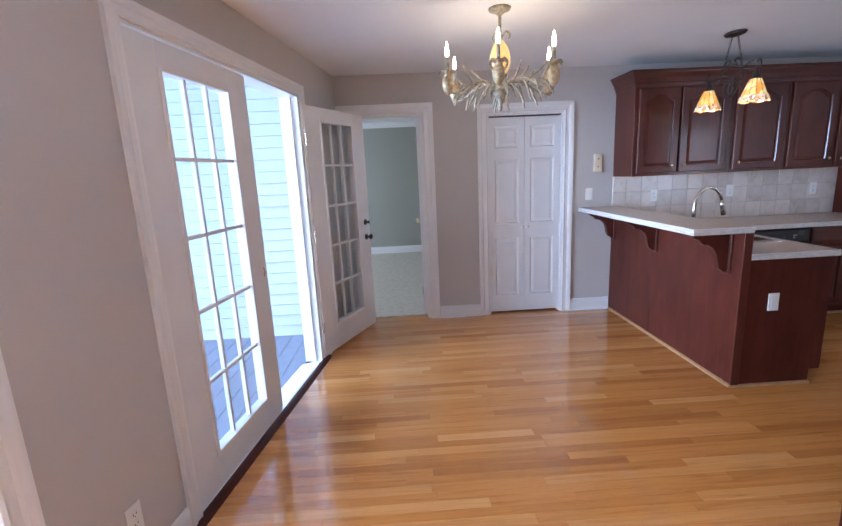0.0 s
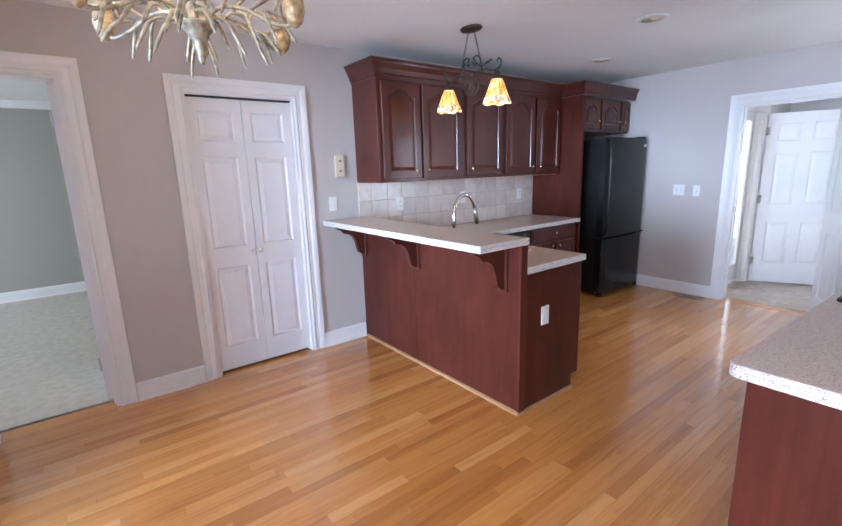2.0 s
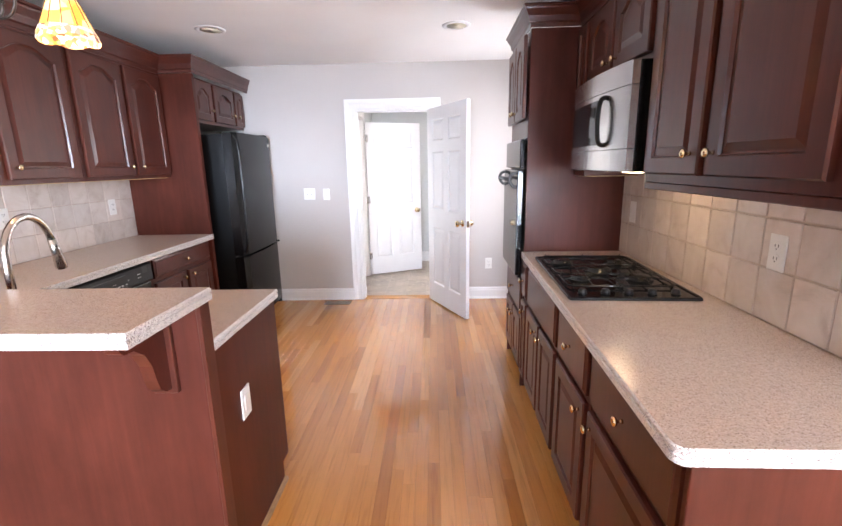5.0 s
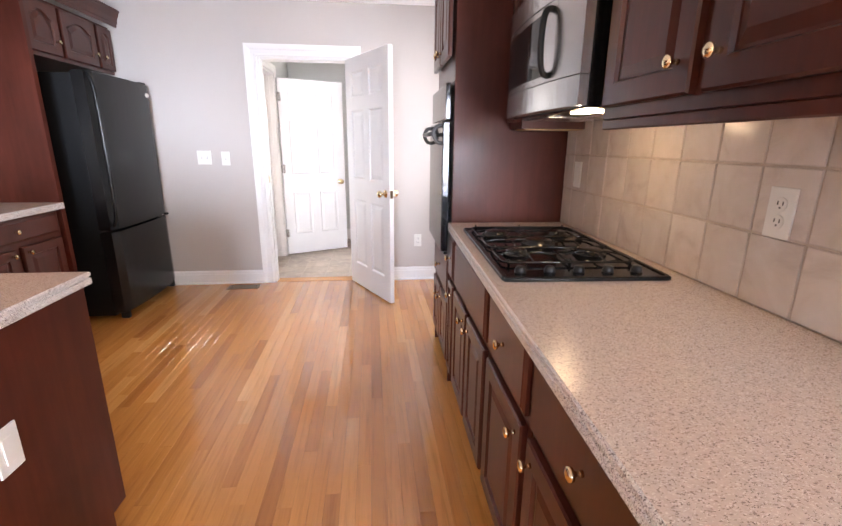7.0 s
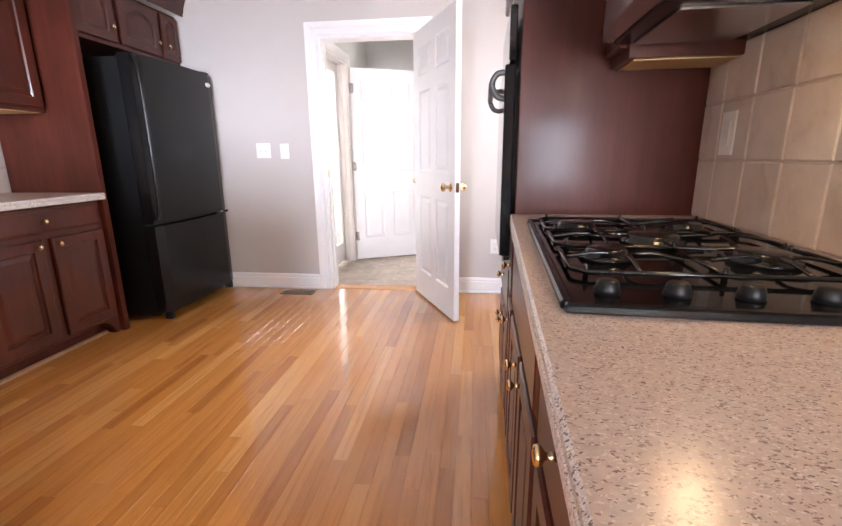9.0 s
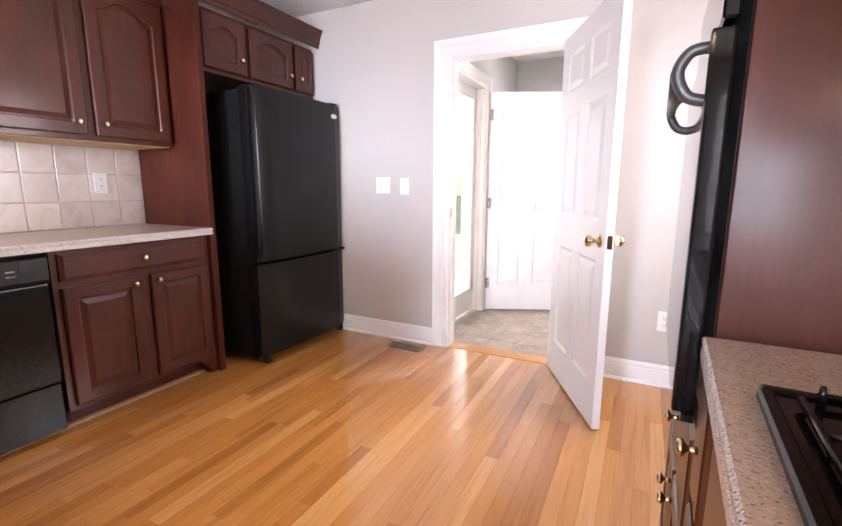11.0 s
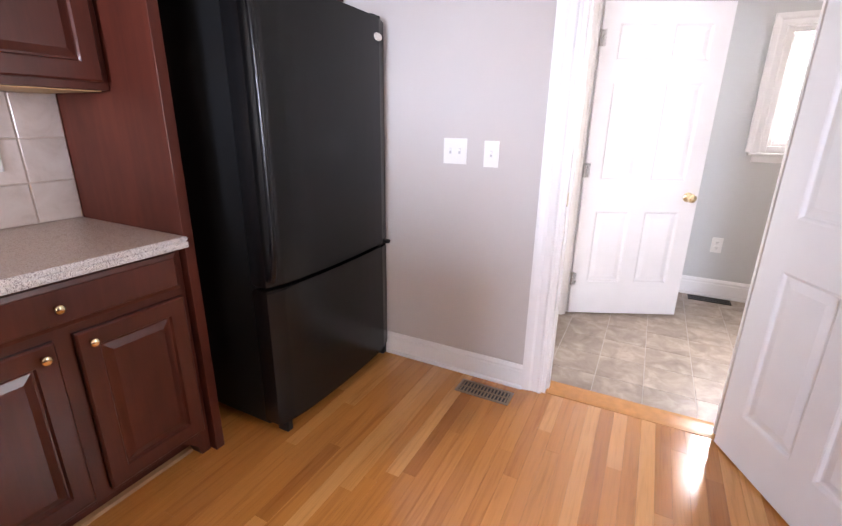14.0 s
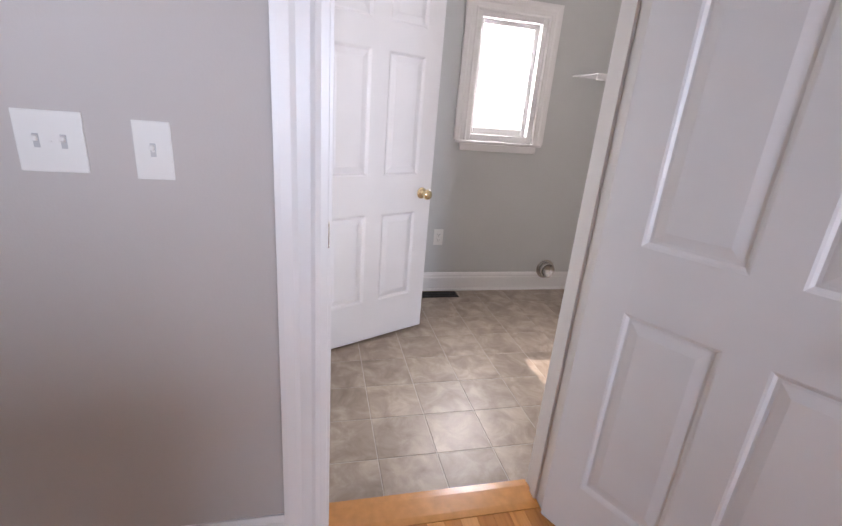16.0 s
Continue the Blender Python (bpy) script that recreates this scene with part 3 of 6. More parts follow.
ground = structure("ground", boxes((-60, 80, -60, 80, -0.9, -0.45)), GRASS, "mown lawn around the house", "ground")

# bedroom beyond the north wall
structure("floor_bedroom", boxes((-2.5, 2.75, 7.22, 11.05, -0.12, 0.006)), CARPET, "beige cut-pile carpet", "floor")
structure("ceiling_bedroom", boxes((-2.62, 7.62, 7.22, 11.17, CEILING, CEILING + 0.14)), CEIL, "white bedroom ceiling", "ceiling")
wall("wall_bedroom_far", -2.5, 2.75, 0, CEILING, 11.05, 11.17, [], PAINT_BED, "grey-green painted bedroom wall")
wall("wall_bedroom_east", 7.22, 11.17, 0, CEILING, 2.75, 2.87, [], PAINT_BED, "grey-green painted bedroom wall", Matrix(((0, 1, 0, 0), (1, 0, 0, 0), (0, 0, 1, 0), (0, 0, 0, 1))))
wall("wall_bedroom_west", 7.22, 11.17, 0, CEILING, -2.62, -2.5, [(8.3, 10.2, 0.8, 2.05)], PAINT_BED, "grey-green painted bedroom wall with a window", Matrix(((0, 1, 0, 0), (1, 0, 0, 0), (0, 0, 1, 0), (0, 0, 0, 1))))
wall("wall_bedroom_south", -2.5, 1.34, 0, CEILING, 7.22, 7.34, [], PAINT_BED, "grey-green painted bedroom wall")
F_BEDROOM = Matrix(((1, 0, 0, 0), (0, -1, 0, 11.05), (0, 0, 1, 0), (0, 0, 0, 1)))
baseboard("baseboard_bedroom", F_BEDROOM, [(-2.5, 2.75)], 0.13)
cr = thing("crown_moulding", "white painted crown moulding", "trim", "", Matrix.Translation((0, 11, CEILING)), "structure")
part("moulding", prism(bmesh.new(), [(11.045, CEILING - 0.09), (11.045, CEILING - 0.002), (10.965, CEILING - 0.002), (10.97, CEILING - 0.02), (11.01, CEILING - 0.06), (11.03, CEILING - 0.085)], -2.5, 2.75, 0), TRIM, cr)
wall("wall_pantry_east", 7.22, 7.9, 0, CEILING, 3.8, 3.9, [], PAINT, "plain closet wall", Matrix(((0, 1, 0, 0), (1, 0, 0, 0), (0, 0, 1, 0), (0, 0, 0, 1))))
wall("wall_pantry_back", 2.87, 3.8, 0, CEILING, 7.8, 7.9, [], PAINT, "plain closet wall")
structure("floor_pantry", boxes((2.87, 3.8, 7.22, 7.8, -0.12, -0.002)), OAKFLOOR, "oak closet floor", "floor")

# laundry beyond the east wall
structure("floor_laundry", boxes((7.62, 9.55, 2.9, 5.62, -0.12, -0.003)), VINYL_GROUT, "stone-look vinyl tile floor with pale joints", "floor")
structure("ceiling_laundry", boxes((7.62, 9.55, 2.78, 5.62, CEILING, CEILING + 0.14)), CEIL, "white laundry ceiling", "ceiling")
wall("wall_laundry_north", 7.62, 9.55, 0, CEILING, 5.5, 5.62, [(7.80, 8.52, 0, 1.98)], PAINT_LAUNDRY, "pale grey laundry wall with the outside door")
wall("wall_laundry_east", 2.9, 5.5, 0, CEILING, -0.12, 0, [(3.97, 4.45, 1.10, 1.88)], PAINT_LAUNDRY, "pale grey laundry wall with a small window", F_LAUNDRY_E)
wall("wall_laundry_south", 7.62, 9.55, 0, CEILING, 2.78, 2.9, [], PAINT_LAUNDRY, "pale grey laundry wall")
baseboard("baseboard_laundry", F_LAUNDRY_E, [(2.9, 5.5)], 0.14)

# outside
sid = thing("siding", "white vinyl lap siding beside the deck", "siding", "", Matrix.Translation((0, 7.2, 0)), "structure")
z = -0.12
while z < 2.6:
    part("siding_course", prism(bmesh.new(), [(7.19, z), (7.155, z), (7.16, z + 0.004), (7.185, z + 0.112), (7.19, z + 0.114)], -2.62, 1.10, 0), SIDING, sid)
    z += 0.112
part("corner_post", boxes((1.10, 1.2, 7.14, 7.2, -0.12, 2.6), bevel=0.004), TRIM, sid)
deck = thing("deck", "grey painted plank deck outside the French doors", "deck", "", Matrix.Translation((0, 5, -0.12)), "structure")
for k in range(36):
    x = 1.12 - 0.142 * k
    part("deck_board", boxes((x - 0.139, x, 0.5, 7.15, -0.16, -0.12), bevel=0.0015), DECK, deck)
part("deck_frame", boxes((-3.95, 1.0, 0.55, 7.1, -0.44, -0.165)), DECK, deck)
structure("driveway", boxes((7.4, 15.9, 5.63, 9.49, -0.45, -0.14), bevel=0.01), CONCRETE, "pale concrete driveway outside the laundry door", "driveway")
# added glowing panels, so the laundry door and window show white
structure("backdrop_north", boxes((6.0, 16.0, 9.5, 9.55, -0.45, 6.0)), BACKDROP_GLOW, "glowing white panel standing in for daylight beyond the outside door", "backdrop")
structure("backdrop_east", boxes((13.0, 13.05, 0.0, 7.5, -0.45, 3.6)), BACKDROP_GLOW, "glowing white panel standing in for daylight beyond the laundry window", "backdrop")

# doors, casings, baseboards
baseboard("baseboard_north", F_NORTH, [(2.388, 2.805), (3.745, 4.150)])
baseboard("baseboard_east", F_EAST, [(5.51, 6.95), (-1.4, 3.40), (3.54, 4.56)])
baseboard("baseboard_west", F_WEST, [(1.88, 2.435), (-0.80, -0.02)])
casing("door_casing_bedroom", F_NORTH, 1.57, 2.285, 2.03, 0.1)
casing("door_casing_pantry", F_NORTH, 2.90, 3.65, 2.0, 0.095)
casing("door_casing_laundry", F_EAST, 4.655, 5.415, 1.965, 0.1)
casing("door_casing_french", F_WEST, 0.09, 1.80, 2.085, 0.075)
casing("door_casing_patio", F_WEST, 2.53, 4.35, 2.05, 0.09)


def jamb(name, frame_, a, b, top, depth=0.12, t=0.018):
    ob = thing(name, "white painted door jamb with a stop", "door frame", "", Matrix.Translation(frame_ @ Vector((a, 0, 0))), "structure")
    for nm, r in (("jamb_side", (a - 0.001, a + t, -depth, 0.002, 0, top)), ("jamb_side", (b - t, b + 0.001, -depth, 0.002, 0, top)), ("jamb_head", (a + t, b - t, -depth, 0.002, top - t, top + 0.001)),
                  ("stop", (a + t, a + t + 0.01, -depth * 0.62, -depth * 0.33, 0, top - t)), ("stop", (b - t - 0.01, b - t, -depth * 0.62, -depth * 0.33, 0, top - t))):
        part(nm, boxes(r, bevel=0.001), TRIM, ob, "", frame_)
    return ob


jamb("jamb_bedroom", F_NORTH, 1.57, 2.285, 2.03)
jamb("jamb_pantry", F_NORTH, 2.90, 3.65, 2.0)
je = jamb("jamb_laundry", F_EAST, 4.655, 5.415, 1.965)
part("strike_plate", boxes((5.395, 5.3985, -0.035, -0.008, 0.93, 0.99)), BRASS, je, "brass strike plate", F_EAST)
structure("threshold_laundry", prism(bmesh.new(), [(7.506, -0.004), (7.506, 0.002), (7.53, 0.005), (7.60, 0.005), (7.63, 0.001), (7.63, -0.004)], 4.675, 5.395, 1), THRESH, "oak threshold strip in the laundry doorway", "threshold")

SIX_C = [(0.105, 0.335), (0.425, 0.655)]
SIX_R = [(0.20, 0.79), (0.97, 1.53), (1.63, 1.83)]
door_1 = thing("door_1", "white six-panel door standing wide open into the kitchen", "door", "", Matrix.Translation((7.475, 4.69, 0.012)) @ Matrix.Rotation(radians(180 + 26.6), 4, "Z"), "structure")
slab = panel_leaf(door_1, 0.76, 1.94, 0.035, SIX_C, SIX_R, DOORPAINT)
door_knob(slab, 0.695, 0.885, 0.035)
part("latch", boxes((0.7595, 0.7615, 0.006, 0.029, 0.855, 0.915)), BRASS, slab, "brass latch plate")

door_2 = thing("door_2", "white six-panel outside door standing open in the laundry", "door", "", Matrix.Translation((8.545, 5.47, 0.012)) @ Matrix.Rotation(radians(-64.5), 4, "Z"), "structure")
slab = panel_leaf(door_2, 0.735, 1.93, 0.042, [(0.10, 0.32), (0.415, 0.635)], [(0.23, 0.72), (0.92, 1.50), (1.62, 1.82)], DOORPAINT)
door_knob(slab, 0.67, 0.82, 0.042)
hinge_set(slab, (0.25, 0.98, 1.74), 0.0)
casing("door_casing_outside", Matrix(((1, 0, 0, 0), (0, -1, 0, 5.5), (0, 0, 1, 0), (0, 0, 0, 1))), 7.80, 8.52, 1.98, 0.08)
jamb("jamb_outside", Matrix(((1, 0, 0, 0), (0, -1, 0, 5.5), (0, 0, 1, 0), (0, 0, 0, 1))), 7.80, 8.52, 1.98)
storm = thing("storm_door", "white aluminium storm door with a full glass panel", "door", "", Matrix.Translation((8.16, 5.6, 0)), "structure")
for nm, r in (("stile", (7.82, 7.89, 5.585, 5.612, 0.02, 1.96)), ("stile", (8.43, 8.50, 5.585, 5.612, 0.02, 1.96)), ("rail", (7.89, 8.43, 5.585, 5.612, 0.02, 0.22)), ("rail", (7.89, 8.43, 5.585, 5.612, 1.87, 1.96))):
    part(nm, boxes(r, bevel=0.003), TRIM, storm)
pn = part("pane", boxes((7.89, 8.43, 5.597, 5.601, 0.22, 1.87)), GLASS, storm)
pn.visible_shadow = False
part("lever", tube(bmesh.new(), [(7.86, 5.585, 0.93), (7.86, 5.54, 0.93), (7.95, 5.54, 0.93)], 0.008), BLACK_MATT, storm, "dark lever handle", smooth=True)

# bedroom door, open into the bedroom
door_3 = thing("door_3", "white bedroom door standing open", "door", "", Matrix.Translation((2.260, 7.235, 0.012)) @ Matrix.Rotation(radians(86), 4, "Z"), "structure")
slab = panel_leaf(door_3, 0.69, 2.0, 0.035, [(0.10, 0.30), (0.39, 0.59)], SIX_R, DOORPAINT)
door_knob(slab, 0.63, 0.93, 0.035)
hinge_set(slab, (0.25, 1.0, 1.8), 0.035)

# pantry bifold
for k, x in enumerate((2.922, 3.276)):
    bif = thing("bifold_door", "white moulded bifold pantry door leaf, closed", "door", "pantry bifold doors", Matrix.Translation((x, 7.135, 0.02)), "structure")
    slab = panel_leaf(bif, 0.350, 1.95, 0.03, [(0.055, 0.295)], [(0.17, 0.78), (0.92, 1.56), (1.66, 1.87)], DOORPAINT)
    bm = lathe(bmesh.new(), [(0.008, 0), (0.008, 0.012), (0.016, 0.02), (0.017, 0.028), (0.01, 0.033), (0, 0.034)], Matrix.Translation((0.325 if k == 0 else 0.025, 0, 0.88)) @ Matrix.Rotation(radians(90), 4, "X"), 16)
    part("knob", bm, TRIM, slab, "small round knob", smooth=True)
structure("bifold_track", boxes((2.92, 3.63, 7.12, 7.16, 1.972, 1.985)), SLOT, "dark bifold door track", "track")


# French doors
def french_leaf(ob, w, h=2.0, t=0.045, stile=0.17, low=0.2, top=0.09, cols=3, rows_=5, inset=0.0):
    """Stiles, rails, muntins and panes in local x (width), y (thickness), z."""
    for nm, r in (("stile", (0, stile, 0, t, 0, h)), ("stile", (w - stile, w, 0, t, 0, h)), ("rail", (stile, w - stile, 0.0002, t - 0.0002, 0, low)), ("rail", (stile, w - stile, 0.0002, t - 0.0002, h - top, h))):
        part(nm, boxes(r, bevel=0.002), DOORPAINT, ob, local=True)
    a, b, c, d = stile, w - stile, low, h - top
    for nm, r in (("glazing_frame", (a, a + 0.022, -0.006, t + 0.006, c, d)), ("glazing_frame", (b - 0.022, b, -0.006, t + 0.006, c, d)), ("glazing_frame", (a + 0.022, b - 0.022, -0.006, t + 0.006, c, c + 0.022)), ("glazing_frame", (a + 0.022, b - 0.022, -0.006, t + 0.006, d - 0.022, d))):
        part(nm, boxes(r, bevel=0.004, seg=2), TRIM, ob, local=True)
    a, b, c, d = a + 0.022, b - 0.022, c + 0.022, d - 0.022
    for k in range(1, cols):
        x = a + (b - a) * k / cols
        part("muntin", boxes((x - 0.009, x + 0.009, t / 2 - 0.012, t / 2 + 0.012, c, d), bevel=0.003), TRIM, ob, local=True)
    for k in range(1, rows_):
        z = c + (d - c) * k / rows_
        part("muntin", boxes((a, b, t / 2 - 0.0125, t / 2 + 0.0125, z - 0.009, z + 0.009), bevel=0.003), TRIM, ob, local=True)
    for i in range(cols):
        for j in range(rows_):
            x0, x1, z0, z1 = a + (b - a) * i / cols, a + (b - a) * (i + 1) / cols, c + (d - c) * j / rows_, c + (d - c) * (j + 1) / rows_
            p = part("pane", boxes((x0, x1, t / 2 - 0.002, t / 2 + 0.002, z0, z1)), GLASS, ob, local=True)
            p.visible_shadow = False


W_ROT = F_WEST.to_3x3().to_4x4()
french_fixed = thing("french_door_fixed", "white fifteen-pane French door, closed", "door", "French doors", Matrix.Translation(F_WEST @ Vector((0.905, -0.047, 0.018))) @ W_ROT, "structure")
french_leaf(french_fixed, 0.878, h=2.045, stile=0.165, low=0.16, top=0.1)
bm = tube(bmesh.new(), [(0.03, 0.047, 0.9), (0.03, 0.055, 0.93), (0.03, 0.047, 0.96)], 0.006)
part("flush_bolt", bm, NICKEL, french_fixed, "", local=True)
ang = math.degrees(math.atan2(7.053 - 6.24, 1.731 - 1.352))
french_open = thing("french_door_open", "white fifteen-pane French door standing open into the room", "door", "French doors", Matrix.Translation((1.352, 6.215, 0.025)) @ Matrix.Rotation(radians(ang), 4, "Z"), "structure")
french_leaf(french_open, 0.88, stile=0.195)
for z, nm in ((1.025, "deadbolt"), (0.885, "door_knob")):
    bm = lathe(bmesh.new(), [(0.028, 0), (0.028, 0.005), (0.02, 0.012), (0.008, 0.014), (0.008, 0.03), (0, 0.031)], Matrix.Translation((0.80, 0, z)) @ Matrix.Rotation(radians(90), 4, "X"), 18)
    if nm == "door_knob":
        lathe(bm, [(0.008, 0.028), (0.012, 0.034), (0.024, 0.044), (0.026, 0.054), (0.020, 0.062), (0, 0.064)], Matrix.Translation((0.80, 0, z)) @ Matrix.Rotation(radians(90), 4, "X"), 18)
    else:
        box(bm, 0.795, 0.805, -0.045, -0.028, z - 0.014, z + 0.014)
    part(nm, bm, BRONZE, french_open, "aged bronze hardware", smooth=True, local=True)
for z in (0.25, 1.0, 1.75):
    part("hinge", tube(bmesh.new(), [(-0.004, -0.004, z - 0.05), (-0.004, -0.004, z + 0.05)], 0.007, 8), NICKEL, french_open, "", local=True)
fr = thing("french_door_frame", "white French door frame with a worn wooden threshold", "door frame", "", Matrix.Translation(F_WEST @ Vector((0.97, 0, 0))), "structure")
for nm, r in (("jamb_side", (0.089, 0.125, -0.14, 0.002, 0, 2.085)), ("jamb_side", (1.786, 1.801, -0.14, 0.002, 0, 2.085)), ("jamb_head", (0.125, 1.786, -0.14, 0.002, 2.07, 2.086)), ("stop", (0.125, 0.14, -0.065, -0.048, 0, 2.07)), ("astragal", (0.886, 0.904, -0.065, -0.005, 0.03, 2.06))):
    part(nm, boxes(r, bevel=0.002), TRIM, fr, "", F_WEST)
part("sill", prism(bmesh.new(), [(-0.18, -0.10), (-0.18, -0.03), (-0.02, 0.012), (0.0, 0.012), (0.0, -0.1)], 0.125, 1.786, 0), TRIM, fr, "white sloped sill", F_WEST)
part("threshold", prism(bmesh.new(), [(0.0, -0.004), (0.0, 0.016), (0.02, 0.016), (0.05, 0.004), (0.05, -0.004)], 0.02, 1.87, 0), WOOD_FLAT, fr, "dark wooden threshold strip", F_WEST)
patio = thing("patio_door", "white patio door with glass", "door", "", Matrix.Translation(F_WEST @ Vector((2.55, -0.075, 0.03))) @ W_ROT, "structure")
french_leaf(patio, 0.885, stile=0.12)
patio2 = thing("patio_door", "white patio door with glass", "door", "", Matrix.Translation(F_WEST @ Vector((3.445, -0.075, 0.03))) @ W_ROT, "structure")
french_leaf(patio2, 0.885, stile=0.12)

# unseen window assumed beyond the oven cabinet, so fill light reaches the north cabinets
kw = thing("assumed_window", "assumed white window, out of view beside the oven cabinet, added for fill light", "window", "", Matrix.Translation(F_SOUTH @ Vector((6.8, 0, 0.9))), "structure")
for nm, r in (("window_frame", (6.349, 6.39, -0.12, -0.002, 0.899, 2.001)), ("window_frame", (7.21, 7.251, -0.12, -0.002, 0.899, 2.001)), ("window_frame", (6.39, 7.21, -0.12, -0.002, 1.96, 2.001)), ("window_frame", (6.39, 7.21, -0.12, -0.002, 0.899, 0.94)), ("sash", (6.39, 7.21, -0.08, -0.05, 1.42, 1.46))):
    part(nm, boxes(r, bevel=0.003), TRIM, kw, "", F_SOUTH)
p = part("pane", boxes((6.39, 7.21, -0.067, -0.063, 0.94, 1.96)), GLASS, kw, "", F_SOUTH)
p.visible_shadow = False
casing("assumed_window_casing", F_SOUTH, 6.35, 7.25, 2.0, 0.085, 0.9, "lrt", label="white moulded window casing")

# laundry window
win = thing("window_1", "white single-hung laundry window with a deep moulded casing", "window", "", Matrix.Translation((9.43, 4.21, 1.1)), "structure")
for nm, r in (("window_frame", (3.968, 4.005, -0.12, -0.002, 1.098, 1.882)), ("window_frame", (4.415, 4.452, -0.12, -0.002, 1.098, 1.882)), ("window_frame", (4.005, 4.415, -0.12, -0.002, 1.845, 1.882)), ("window_frame", (4.005, 4.415, -0.12, -0.002, 1.098, 1.14)),
              ("sash", (4.005, 4.035, -0.09, -0.05, 1.14, 1.845)), ("sash", (4.385, 4.415, -0.09, -0.05, 1.14, 1.845)), ("sash", (4.035, 4.385, -0.09, -0.05, 1.14, 1.185)), ("sash", (4.035, 4.385, -0.09, -0.05, 1.815, 1.845))):
    part(nm, boxes(r, bevel=0.003), TRIM, win, "", F_LAUNDRY_E)
p = part("pane", boxes((4.035, 4.385, -0.072, -0.068, 1.185, 1.815)), GLASS, win, "", F_LAUNDRY_E)
p.visible_shadow = False
part("window_sill", boxes((3.90, 4.52, -0.05, 0.035, 1.078, 1.097), bevel=0.004), TRIM, win, "", F_LAUNDRY_E)
casing("window_casing", F_LAUNDRY_E, 3.97, 4.45, 1.88, 0.085, 1.097, "lrt", label="white moulded window casing")
part("apron", boxes((3.93, 4.49, 0.0005, 0.016, 1.03, 1.077), bevel=0.003), TRIM, win, "", F_LAUNDRY_E)

# ---- kitchen, north run ----
A = 0.055
cabinet("wall_cabinet", F_NORTH, 4.15, 5.04, 0.36, 1.36, 2.14, "dark cherry wall cabinet with two arched raised-panel doors", [(4.185, 4.555, 1.385, 2.115, A, 4.495, 1.445), (4.575, 5.005, 1.385, 2.115, A, 4.615, 1.445)], group="wall cabinets over the sink", bottom=MAPLE)
cabinet("wall_cabinet", F_NORTH, 5.04, 5.56, 0.36, 1.36, 2.14, "dark cherry wall cabinet with one arched raised-panel door", [(5.075, 5.53, 1.385, 2.115, A, 5.115, 1.445)], group="wall cabinets over the sink", bottom=MAPLE)
cabinet("wall_cabinet", F_NORTH, 5.56, 6.465, 0.36, 1.36, 2.14, "dark cherry wall cabinet with two arched raised-panel doors", [(5.585, 6.005, 1.385, 2.115, A, 5.965, 1.445), (6.045, 6.44, 1.385, 2.115, A, 6.085, 1.445)], group="wall cabinets over the sink", bottom=MAPLE)
crown("crown_moulding", F_NORTH, [(4.15, 6.465, 0.36, 1, 0)], 2.135, 2.265, 0.06, "dark cherry crown moulding on the wall cabinets")
pan = thing("refrigerator_side_panel", "tall dark cherry end panel beside the refrigerator", "panel", "", Matrix.Translation((6.48, 6.8, 0)))
part("panel", boxes((6.467, 6.505, 0.002, 0.62, 0, 2.14), bevel=0.002), WOOD_FLAT, pan, "", F_NORTH)
cabinet("wall_cabinet", F_NORTH, 6.507, 7.495, 0.56, 1.79, 2.14, "dark cherry cabinet over the refrigerator with three small arched doors", [(6.54, 6.85, 1.815, 2.12, 0.04, 6.805, 1.90), (6.885, 7.265, 1.815, 2.12, 0.04, 7.225, 1.90), (7.295, 7.485, 1.815, 2.12, 0.025, 7.335, 1.90)])
crown("crown_moulding", F_NORTH, [(6.467, 7.498, 0.62, 1, 0)], 2.142, 2.265, 0.045, "dark cherry crown moulding over the refrigerator")
cabinet("base_cabinet", F_NORTH, 5.675, 6.465, 0.59, 0.0, 0.853, "dark cherry base cabinet with a drawer and two doors", [(5.705, 6.05, 0.12, 0.68, 0, 6.015, 0.645), (6.10, 6.44, 0.12, 0.68, 0, 6.135, 0.645)], [(5.705, 6.44, 0.71, 0.838, True)], toe=0.095)
foot = thing("cabinet_foot", "dark cherry furniture foot at the cabinet corner", "cabinet", "", Matrix.Translation((6.44, 6.5, 0)))
part("foot", prism(bmesh.new(), [(6.36, 0.095), (6.463, 0.095), (6.463, 0.0), (6.425, 0.0), (6.415, 0.04), (6.39, 0.07)], 0.52, 0.588, 1), WOOD, foot, "", F_NORTH)
cabinet("base_cabinet", F_NORTH, 4.76, 5.045, 0.59, 0.0, 0.853, "dark cherry corner base cabinet", (), (), toe=0.095)
qr = thing("shoe_moulding", "pale oak quarter-round along the toe kicks", "moulding", "quarter-round mouldings", Matrix.Translation((5.6, 6.55, 0)))
part("strip", prism(bmesh.new(), [(0.521, 0.0), (0.54, 0.0), (0.536, 0.012), (0.521, 0.018)], 4.80, 6.42, 0), QUARTER, qr, "", F_NORTH)

